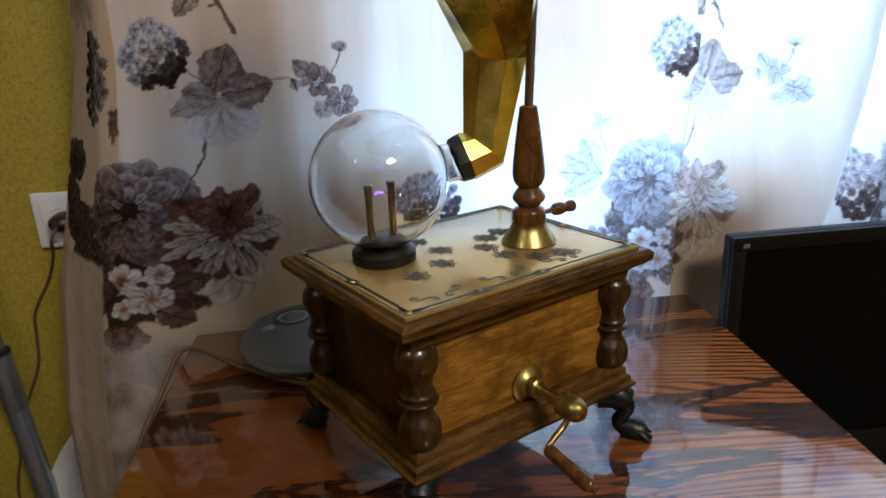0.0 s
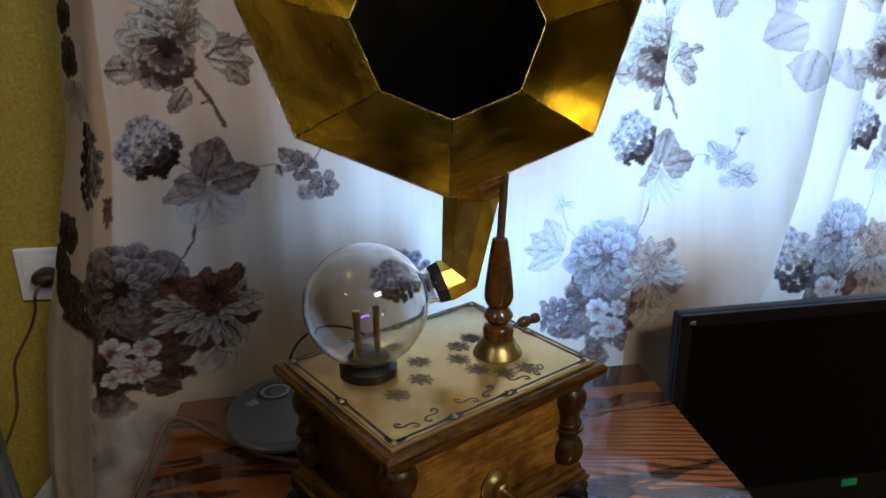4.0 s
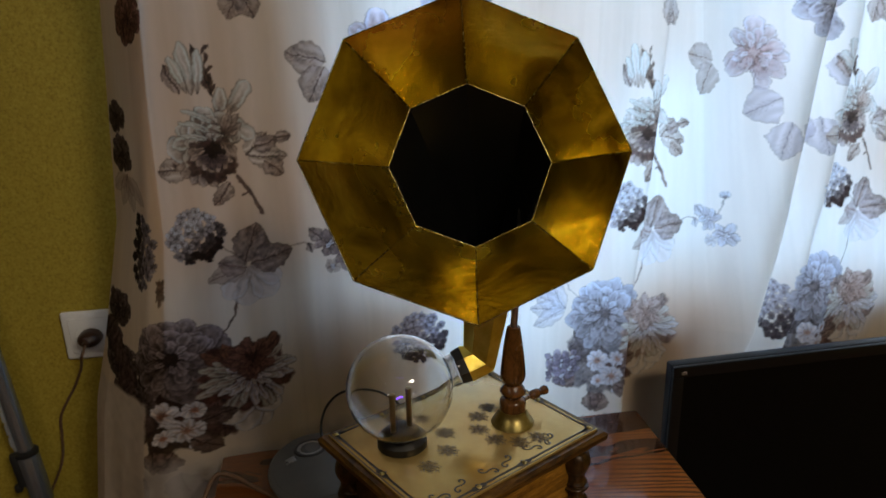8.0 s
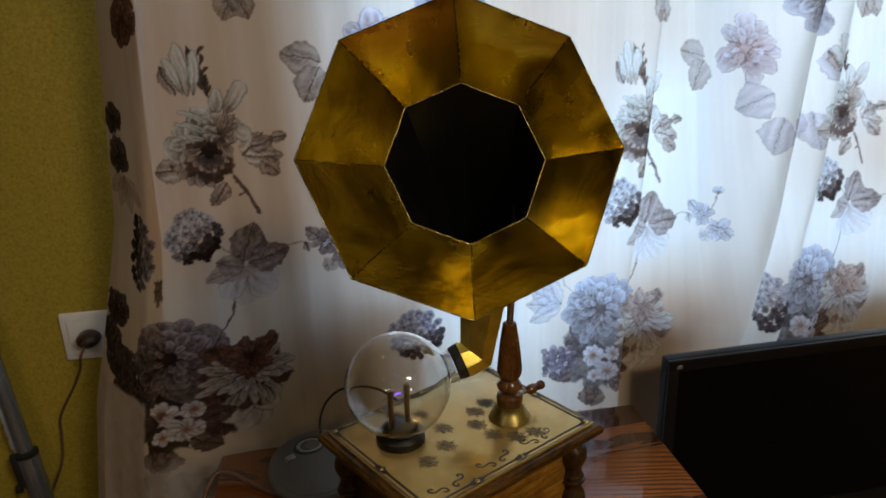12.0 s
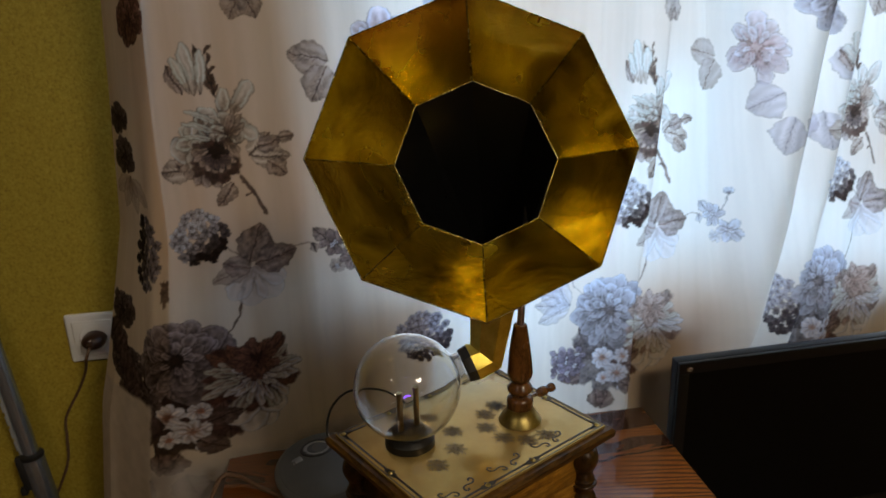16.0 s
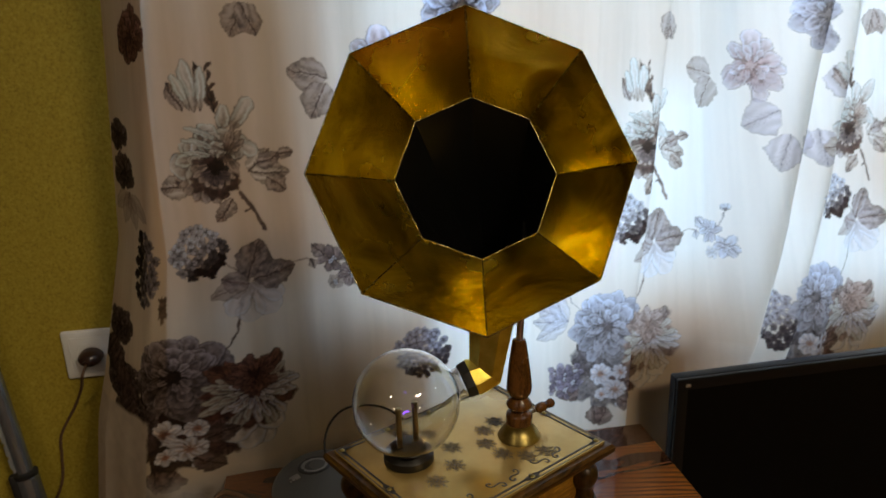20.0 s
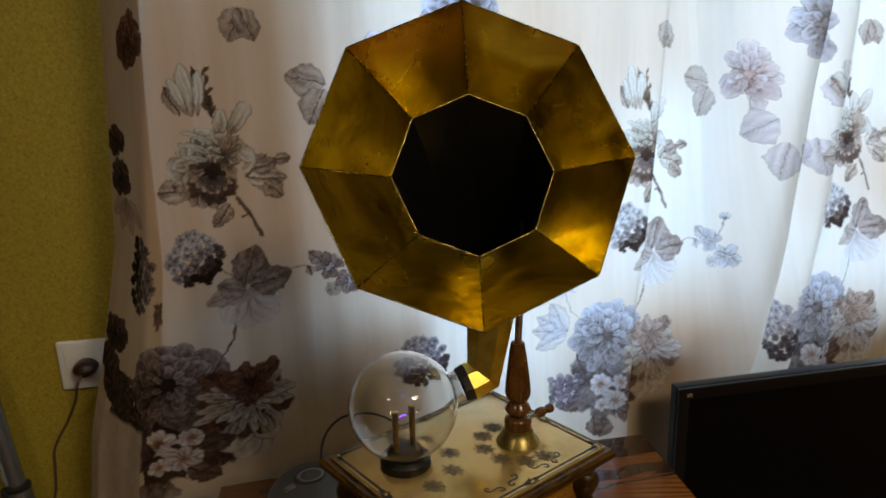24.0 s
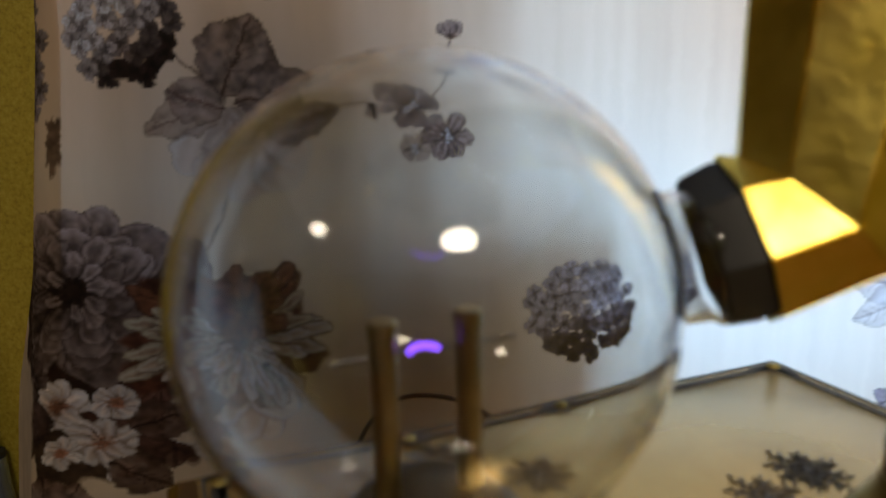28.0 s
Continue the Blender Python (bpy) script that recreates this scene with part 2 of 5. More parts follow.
def lathe(profile, steps=32, close=True):
    """Turn a profile of (radius, height) about z."""
    bm = bmesh.new()
    rings = []
    for r, z in profile:
        if r < 1e-6:
            rings.append([bm.verts.new((0, 0, z))])
        else:
            rings.append([bm.verts.new((r * math.cos(2 * math.pi * k / steps), r * math.sin(2 * math.pi * k / steps), z)) for k in range(steps)])
    for a, b in zip(rings, rings[1:]):
        for k in range(steps):
            k2 = (k + 1) % steps
            quad = [a[k % len(a)], a[k2 % len(a)], b[k2 % len(b)], b[k % len(b)]]
            quad = list(dict.fromkeys(quad))
            if len(quad) > 2:
                bm.faces.new(quad)
    if close:
        for ring in (rings[0], rings[-1]):
            if len(ring) > 2:
                bm.faces.new(ring)
    return bm


def smooth_profile(points, n=6):
    """Catmull-Rom through profile points."""
    p = [points[0]] + list(points) + [points[-1]]
    out = []
    for a, b, c, d in zip(p, p[1:], p[2:], p[3:]):
        for k in range(n):
            t = k / n
            out.append(tuple(0.5 * (2 * b[i] + (c[i] - a[i]) * t + (2 * a[i] - 5 * b[i] + 4 * c[i] - d[i]) * t * t + (3 * b[i] - a[i] - 3 * c[i] + d[i]) * t ** 3) for i in range(len(b))))
    out.append(tuple(points[-1]))
    return out


def tube(points, radius, sides=10, taper=None, n=6):
    """A round bar along a smooth line."""
    line = [Vector(q) for q in (smooth_profile(points, n) if len(points) > 2 else points)]
    bm = bmesh.new()
    rings = []
    side = None
    for k, q in enumerate(line):
        d = (line[min(k + 1, len(line) - 1)] - line[max(k - 1, 0)]).normalized()
        side = (Vector((0, 0, 1)).cross(d) if abs(d.z) < 0.95 else Vector((1, 0, 0)).cross(d)) if side is None else side - side.dot(d) * d
        side.normalize()
        up = d.cross(side)
        r = radius * (taper(k / (len(line) - 1)) if taper else 1)
        rings.append([bm.verts.new(q + r * (math.cos(a) * side + math.sin(a) * up)) for a in (2 * math.pi * j / sides for j in range(sides))])
    for a, b in zip(rings, rings[1:]):
        for j in range(sides):
            bm.faces.new((a[j], a[(j + 1) % sides], b[(j + 1) % sides], b[j]))
    bm.faces.new(rings[0])
    bm.faces.new(rings[-1])
    return bm


def ring_band(outer, inner, thick):
    """A prism between two closed outlines in the xy plane."""
    bm = bmesh.new()
    lo_o, hi_o = [bm.verts.new((*p, 0)) for p in outer], [bm.verts.new((*p, thick)) for p in outer]
    lo_i, hi_i = [bm.verts.new((*p, 0)) for p in inner], [bm.verts.new((*p, thick)) for p in inner]
    n = len(outer)
    for k in range(n):
        j = (k + 1) % n
        bm.faces.new((lo_o[k], lo_o[j], hi_o[j], hi_o[k]))
        bm.faces.new((lo_i[j], lo_i[k], hi_i[k], hi_i[j]))
        bm.faces.new((hi_o[k], hi_o[j], hi_i[j], hi_i[k]))
        bm.faces.new((lo_o[j], lo_o[k], lo_i[k], lo_i[j]))
    return bm


# ---- the room ----
X0, X1, Y0, H = -1.7, 2.5, -2.6, 2.6


def room():
    bm = box(X0, WIN[0], WALL_Y, WALL_Y + 0.25, 0, H)
    box(WIN[1], X1, WALL_Y, WALL_Y + 0.25, 0, H, bm=bm)
    box(WIN[0], WIN[1], WALL_Y, WALL_Y + 0.25, 0, WIN[2], bm=bm)
    box(WIN[0], WIN[1], WALL_Y, WALL_Y + 0.25, WIN[3], H, bm=bm)
    solid("wall_north", bm, WALLPAPER, "yellow speckled wallpaper on the window wall", "wall", kind="structure", smooth=0)
    solid("wall_west", box(X0 - 0.2, X0, Y0, WALL_Y + 0.25, 0, H), DIM, "unseen side wall, kept dark to cut bounced light", "wall", kind="structure", smooth=0)
    solid("wall_east", box(X1, X1 + 0.2, Y0, WALL_Y + 0.25, 0, H), WALLPAPER, "plain yellow papered side wall", "wall", kind="structure", smooth=0)
    solid("wall_south", box(X0 - 0.2, X1 + 0.2, Y0 - 0.2, Y0, 0, H), DIM, "unseen back wall, kept dark to cut bounced light", "wall", kind="structure", smooth=0)
    solid("floor", box(X0 - 0.2, X1 + 0.2, Y0 - 0.2, WALL_Y + 0.25, -0.1, 0), FLOOR, "brown wooden floor of the room", "floor", kind="structure", smooth=0)
    solid("ceiling", box(X0 - 0.2, X1 + 0.2, Y0 - 0.2, WALL_Y + 0.25, H, H + 0.1), CEILING, "plain white ceiling", "ceiling", kind="structure", smooth=0)
    w = thing("window_1", "white painted window frame behind the curtain", "window", kind="structure")
    x0, x1, z0, z1 = WIN
    y0, y1 = WALL_Y + 0.12, WALL_Y + 0.17
    for a, b, c, d in ((x0, x1, z0, z0 + 0.06), (x0, x1, z1 - 0.06, z1), (x0, x0 + 0.06, z0 + 0.06, z1 - 0.06), (x1 - 0.06, x1, z0 + 0.06, z1 - 0.06), (0.70, 0.76, z0 + 0.06, z1 - 0.06)):
        part("window_frame", box(a, b, y0, y1, c, d, 0.004), WINDOW_WHITE, w)
    part("window_sill", box(x0 - 0.05, x1 + 0.05, WALL_Y - 0.16, WALL_Y + 0.10, z0 - 0.04, z0 - 0.002, 0.006), WINDOW_WHITE, w)


room()

# ---- the writing table ----
TABLE_Z = 0.75
TX0, TX1, TY0, TY1 = -0.182, 0.406, -0.55, 0.803


def table_wood():
    m = Nodes("varnished_pine")
    field = m.noise(3.0, 2, 0.45, m.mapped((0.6, 1.3, 1.3), (0, 0, 4)))
    axes = m.add("ShaderNodeSeparateXYZ", Vector=m.mapped((1, 1, 1), (0, 0, 5)))
    def maths(kind, p, q):
        n = m.tree.nodes.new("ShaderNodeMath")
        n.operation = kind
        m.put(n.inputs[0], p)
        m.put(n.inputs[1], q)
        return n.outputs[0]
    ripple = m.noise(16, 2, 0.5, m.mapped((0.35, 1.6, 1), (0, 0, 4)))
    f = m.noise(30, 4, 0.65, m.mapped((1.2, 30, 30), (0, 0, 4)))
    plank = m.noise(14, 2, 0.5, m.mapped((0.02, 1, 0.02), (0, 0, 5)))
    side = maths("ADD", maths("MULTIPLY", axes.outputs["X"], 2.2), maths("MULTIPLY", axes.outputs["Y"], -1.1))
    # mask for the grain's figure and for the shade on the left
    figure_shade = maths("ADD", side, maths("MULTIPLY", m.noise(5, 3, 0.5, m.mapped((0.6, 1.6, 1), (0, 0, 4))), 1.1))
    def rings(per_metre, sway):
        phase = maths("ADD", maths("MULTIPLY", axes.outputs["Y"], per_metre * 6.283), maths("ADD", maths("MULTIPLY", field, sway), maths("ADD", maths("MULTIPLY", ripple, 5.0), maths("MULTIPLY", plank, 60.0))))
        g = m.add("ShaderNodeMapRange", Value=maths("SINE", phase, 0.0))
        g.inputs["From Min"].default_value = -1.0
        return g.outputs[0]
    flame = m.noise(5.5, 3, 0.5, m.mapped((0.8, 2.4, 2), (0, 0, 4)), 1.3)
    broad = m.noise(2.3, 3, 0.5, m.mapped((1.0, 2.0, 2)))
    light = m.ramp(f, (0.3, (0.22, 0.056, 0.006)), (0.7, (0.48, 0.170, 0.022)))
    # shade over the left and back put into a darker wood colour
    light = m.mix(m.ramp(figure_shade, (0.05, grey(0.0)), (0.55, grey(1.0))), m.ramp(f, (0.3, (0.075, 0.018, 0.002)), (0.7, (0.19, 0.055, 0.006))), light)
    dark = m.ramp(f, (0.3, (0.008, 0.002, 0.0007)), (0.7, (0.026, 0.006, 0.0012)))
    fine = m.ramp(rings(118.0, 105.0), (0.10, grey(1.0)), (0.30, grey(0.75)), (0.52, grey(0.0)))
    strong = m.mix(1.0, m.ramp(broad, (0.36, grey(0.45)), (0.54, grey(1.0))), m.ramp(figure_shade, (0.10, grey(0.12)), (0.42, grey(1.0))), "MULTIPLY")
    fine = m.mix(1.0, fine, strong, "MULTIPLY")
    c = m.mix(m.mix(0.2, fine, grey(0.0)), light, dark)
    c = m.mix(m.ramp(flame, (0.535, grey(0.0)), (0.548, grey(0.85)), (0.63, grey(0.9)), (0.65, grey(0.1))), c, dark)
    m.set(Base_Color=c, Roughness=0.45, Specular_IOR_Level=0.1, Coat_Weight=1.0, Coat_IOR=1.65, Coat_Roughness=m.value(m.noise(30, 4), 0.02, 0.07))
    return m.bump(m.noise(7, 3), 0.08, 0.002).mat


PINE = table_wood()


def table():
    t = thing("table", "reddish brown varnished pine table with a glossy top", "table", Matrix.Translation((0, 0, 0)))
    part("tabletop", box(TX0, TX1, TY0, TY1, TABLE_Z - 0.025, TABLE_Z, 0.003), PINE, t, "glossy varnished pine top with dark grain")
    for x in (TX0 + 0.02, TX1 - 0.07):
        for y in (TY0 + 0.03, TY1 - 0.08):
            part("leg", box(x, x + 0.05, y, y + 0.05, 0, TABLE_Z - 0.09, 0.004), PINE, t)
    for y in (TY0 + 0.04, TY1 - 0.06):
        part("apron", box(TX0 + 0.07, TX1 - 0.07, y, y + 0.02, TABLE_Z - 0.11, TABLE_Z - 0.025, 0.002), PINE, t)
    for x in (TX0 + 0.035, TX1 - 0.055):
        part("apron", box(x, x + 0.02, TY0 + 0.08, TY1 - 0.08, TABLE_Z - 0.11, TABLE_Z - 0.025, 0.002), PINE, t)


table()

# ---- the spark gramophone ----
BOX_TURN = 29.2
BOX_AT = (0.099, 0.541)
HU, HV = 0.113, 0.090      # half sizes of the top slab
PLATE_Z = 0.916
GRAM = thing("gramophone", "home-made gramophone of oak box, glass globe and faceted brass horn", "gramophone", pose(*BOX_AT, TABLE_Z, 0, 0, BOX_TURN))
INV = GRAM.matrix_world.inverted()


def local(p):
    """World place to the box's own axes: x along the front, y to the back, z above the table."""
    return INV @ Vector(p)


def moulding(hu, hv, profile):
    """A four-sided slab whose edge follows a profile of (inset, height)."""
    bm = bmesh.new()
    rings = [[bm.verts.new((sx * (hu - d), sy * (hv - d), z)) for sx, sy in ((-1, -1), (1, -1), (1, 1), (-1, 1))] for d, z in profile]
    for a, b in zip(rings, rings[1:]):
        for k in range(4):
            bm.faces.new((a[k], a[(k + 1) % 4], b[(k + 1) % 4], b[k]))
    bm.faces.new(rings[0])
    bm.faces.new(rings[-1])
    return bm


def gram_box():
    top = PLATE_Z - TABLE_Z
    part("lid", moulding(HU, HV, [(0.030, top - 0.026), (0.014, top - 0.026), (0.013, top - 0.020), (0.006, top - 0.016), (0.001, top - 0.012), (0.0, top - 0.006), (0.003, top - 0.003), (0.030, top - 0.003)]), OAK_DARK, GRAM, "dark oak moulded lid", smooth=25)
    base_top = 0.066
    part("plinth", moulding(HU - 0.006, HV - 0.006, [(0.02, 0.0455), (0.003, 0.0455), (0.001, 0.0465), (0.0, 0.0495), (0.003, 0.0515), (0.0035, 0.055), (0.006, 0.057), (0.0065, 0.062), (0.010, base_top), (0.03, base_top)]), OAK_DARK, GRAM, "dark oak moulded plinth", smooth=25)
    hu, hv = HU - 0.026, HV - 0.026
    b0, b1 = base_top, top - 0.026
    part("front_panel", box(-hu, hu, -hv - 0.004, -hv + 0.004, b0, b1, 0.0006), OAK, GRAM, "golden oak front board with fine grain")
    part("back_panel", box(-hu, hu, hv - 0.004, hv + 0.004, b0, b1, 0.0006), OAK, GRAM)
    # left board takes the columns' dark colour to stand for its shade
    part("side_panel", box(-hu - 0.004, -hu + 0.004, -hv + 0.004, hv - 0.004, b0, b1, 0.0006), TURNED, GRAM, "oak side board, its shade put into a darker colour")
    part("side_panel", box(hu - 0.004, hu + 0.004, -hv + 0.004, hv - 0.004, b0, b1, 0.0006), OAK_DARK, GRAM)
    h = b1 - b0
    prof = smooth_profile([(0.0105, 0), (0.0138, 0.05), (0.0148, 0.14), (0.0140, 0.23), (0.0112, 0.30), (0.0098, 0.34), (0.0104, 0.40), (0.0112, 0.43), (0.0138, 0.445), (0.0138, 0.475), (0.0110, 0.49), (0.0124, 0.52), (0.0108, 0.56), (0.0100, 0.62), (0.0108, 0.68), (0.0132, 0.745), (0.0150, 0.83), (0.0140, 0.93), (0.0108, 1.0)], 4)
    for sx in (-1, 1):
        for sy in (-1, 1):
            bm = lathe([(r, z * h) for r, z in prof], 24)
            part("column", bm, TURNED, GRAM, "dark turned wooden corner column", 60, Matrix.Translation((sx * (hu + 0.004), sy * (hv + 0.004), b0)))


gram_box()


def octagon(c, axis, up, r):
    c, axis = Vector(c), Vector(axis).normalized()
    up = (Vector(up) - Vector(up).dot(axis) * axis).normalized()
    right = up.cross(axis)
    return [c + r * (math.cos(radians(45 * k)) * up + math.sin(radians(45 * k)) * right) for k in range(8)]


def plates(a, b, thick, centre):
    """Eight flat plates between two octagons, each a closed thin slab, as bmeshes."""
    out = []
    for k in range(8):
        q = [a[k], a[(k + 1) % 8], b[(k + 1) % 8], b[k]]
        nrm = (q[1] - q[0]).cross(q[3] - q[0]).normalized()
        if nrm.dot(sum(q, Vector()) / 4 - centre) < 0:
            nrm = -nrm
        bm = bmesh.new()
        n = 4
        at = lambda g, h: q[0] * (1 - g) * (1 - h) + q[1] * g * (1 - h) + q[2] * g * h + q[3] * (1 - g) * h
        lo, hi = [[[bm.verts.new(local(at(g / n, h / n) + lift * nrm)) for g in range(n + 1)] for h in range(n + 1)] for lift in (0, thick)]
        for skin in (lo, hi):
            for h in range(n):
                for g in range(n):
                    bm.faces.new((skin[h][g], skin[h][g + 1], skin[h + 1][g + 1], skin[h + 1][g]))
        for e in range(n):
            for g, h in (((0, e), (0, e + 1)), ((n, e), (n, e + 1)), ((e, 0), (e + 1, 0)), ((e, n), (e + 1, n))):
                bm.faces.new((lo[g[0]][g[1]], lo[h[0]][h[1]], hi[h[0]][h[1]], hi[g[0]][g[1]]))
        out.append(bm)
    return out


HORN_N = Vector((-0.023, -0.926, 0.378)).normalized()
HORN_UP = Vector((0.03, 0.376, 0.925))
MOUTH, THROAT = Vector((0.0865, 0.429, 1.213)), Vector((0.099, 0.486, 1.194))
ELBOW_1, ELBOW_2, NECK = Vector((0.131, 0.566, 1.060)), Vector((0.1175, 0.549, 0.991)), Vector((0.0965, 0.548, 0.9835))
GLOBE = Vector((0.038, 0.530, 0.977))


def horn():
    mouth = octagon(MOUTH, HORN_N, HORN_UP, 0.120)
    throat = octagon(THROAT, HORN_N, HORN_UP, 0.0655)
    mid = (MOUTH + THROAT) / 2
    for bm in plates(mouth, throat, 0.0008, mid):
        part("bell_plate", bm, BRASS, GRAM, "hand-polished brass plate", 0)
    way = ((ELBOW_1 - THROAT).normalized() + (ELBOW_2 - ELBOW_1).normalized()).normalized()
    bend = (-HORN_N).rotation_difference(way)
    elbow1 = [ELBOW_1 + bend @ (p - THROAT) * (0.0245 / 0.0655) for p in throat]
    twist = Matrix.Rotation(radians(-12), 3, (ELBOW_2 - ELBOW_1).normalized())
    elbow1 = [ELBOW_1 + twist @ (p - ELBOW_1) for p in elbow1]
    for bm in plates(throat, elbow1, 0.0008, (THROAT + ELBOW_1) / 2):
        part("throat_plate", bm, BRASS, GRAM, "brass throat plate", 30)
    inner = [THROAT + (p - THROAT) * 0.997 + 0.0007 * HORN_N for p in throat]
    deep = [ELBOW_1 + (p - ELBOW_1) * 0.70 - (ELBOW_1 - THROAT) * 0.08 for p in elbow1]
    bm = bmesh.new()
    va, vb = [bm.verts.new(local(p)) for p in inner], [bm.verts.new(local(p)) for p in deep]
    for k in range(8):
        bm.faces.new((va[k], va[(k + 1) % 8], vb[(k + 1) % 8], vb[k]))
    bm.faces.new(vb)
    part("throat_lining", bm, BLACK_HORN, GRAM, "black inside of the horn", 0)
    d1, d2 = (ELBOW_2 - ELBOW_1).normalized(), (NECK - ELBOW_2).normalized()
    elbow2 = [p + d1 * ((ELBOW_2 - p).dot((d1 + d2).normalized()) / d1.dot((d1 + d2).normalized())) for p in [ELBOW_2 + (q - ELBOW_1) * 0.68 for q in elbow1]]
    for bm in plates(elbow1, elbow2, 0.0008, (ELBOW_1 + ELBOW_2) / 2):
        part("neck_plate", bm, BRASS_NECK, GRAM, "brass neck plate", 30)
    stop = NECK + (ELBOW_2 - NECK) * 0.36
    end = [stop + (p + d2 * ((stop - p).dot(d2)) - stop) * 1.12 for p in elbow2]
    for bm in plates(elbow2, end, 0.0008, (ELBOW_2 + stop) / 2):
        part("mouthpiece_plate", bm, BRASS_NECK, GRAM, "bright brass mouthpiece plate", 30)
    # rubber collar between the mouthpiece and the flask's neck
    rings = [[stop + (p - stop) * s + d2 * w for p in end] for s, w in ((0.80, -0.002), (0.97, 0.0), (0.99, 0.002), (0.93, 0.0085), (0.86, 0.0095), (0.78, 0.0095))]
    bm = bmesh.new()
    vs = [[bm.verts.new(local(p)) for p in ring] for ring in rings]
    for a, c in zip(vs, vs[1:]):
        for k in range(8):
            bm.faces.new((a[k], a[(k + 1) % 8], c[(k + 1) % 8], c[k]))
    for k in range(8):
        bm.faces.new((vs[-1][k], vs[-1][(k + 1) % 8], vs[0][(k + 1) % 8], vs[0][k]))
    part("rubber_collar", bm, BLACK_RUBBER, GRAM, "black rubber collar", 30)
    # soldered seams
    rng = random.Random(5)
    def bead(a, c, size):
        n = 14
        pts = [local(a + (c - a) * k / n + Vector([rng.uniform(-1, 1) * size * 0.35 for _ in range(3)])) for k in range(n + 1)]
        part("solder_seam", tube(pts, size, 6, lambda t: 0.65 + 0.5 * abs(math.sin(t * 37 + size * 9000)), 2), SOLDER, GRAM, "uneven solder bead", 60)
    for k in range(8):
        bead(throat[k] + HORN_N * 0.0004, throat[(k + 1) % 8] + HORN_N * 0.0004, 0.00055)
        bead(mouth[k] - (mouth[k] - throat[k]) * 0.03 + HORN_N * 0.0004, throat[k] + HORN_N * 0.0006, 0.00055)
        bead(mouth[k], mouth[(k + 1) % 8], 0.00045)

horn()


def globe():
    r, t = 0.0502, 0.0012
    axis = (NECK - GLOBE).normalized()
    turn = axis.to_track_quat("Z", "Y").to_matrix().to_4x4()
    reach = (NECK - GLOBE).length + 0.002
    rn = 0.0145
    a0 = math.asin((rn + 0.004) / r)
    outer = [(r * math.sin(math.pi - k * (math.pi - a0) / 40), r * math.cos(math.pi - k * (math.pi - a0) / 40)) for k in range(41)]
    outer += [(rn + 0.0015, r * math.cos(a0) + 0.0025), (rn, r * math.cos(a0) + 0.006), (rn, reach - 0.003), (rn + 0.0015, reach - 0.001), (rn + 0.0012, reach)]
    inner = [((r - t) / r * a, (r - t) / r * b) for a, b in outer[:41]]
    inner += [(rn + 0.0003, r * math.cos(a0) + 0.002), (rn - 0.0012, r * math.cos(a0) + 0.006), (rn - 0.0012, reach - 0.002)]
    outer[0], inner[0] = (0, -r), (0, -(r - t))
    bm = lathe(outer + inner[::-1], 64, close=False)
    part("glass_globe", moved(bm, INV @ Matrix.Translation(GLOBE) @ turn), GLASS, GRAM, "clear glass flask with its neck in the horn", 75)


globe()


def electrodes():
    bx, by, bz = local((GLOBE.x, GLOBE.y, PLATE_Z))
    bm = lathe([(0.0, 0), (0.0225, 0), (0.0238, 0.001), (0.0238, 0.008), (0.0225, 0.0095), (0.021, 0.0105), (0.016, 0.0165), (0.014, 0.0175), (0, 0.0175)], 48, False)
    part("electrode_base", bm, EBONITE, GRAM, "black turned ebonite base", 35, Matrix.Translation((bx, by, bz)))
    for dx in (-0.0094, 0.0094):
        bm = lathe([(0.0028, 0.0165), (0.0028, 0.0545), (0.0032, 0.055), (0.0032, 0.0578), (0.0026, 0.0583)], 20)
        rod = part("electrode_rod", bm, ELECTRODE, GRAM, "upright brass electrode", 35, Matrix.Translation((bx, by, bz)) @ Matrix.Translation((dx, 0, 0)))
        s = 1 if dx > 0 else -1
        bm = tube([(s * -0.0055, 0, 0.0506), (s * 0.011, 0, 0.0506)], 0.0005, 8)
        part("electrode_wire", bm, STEEL, rod)
    bm = tube([(-0.0042, 0, 0.0504), (-0.0026, 0, 0.0516), (0.0, 0, 0.0516), (0.0025, 0, 0.0506)], 0.0007, 8)
    part("spark", bm, SPARK, GRAM, "violet spark between the wires", 60, Matrix.Translation((bx, by, bz)))


electrodes()


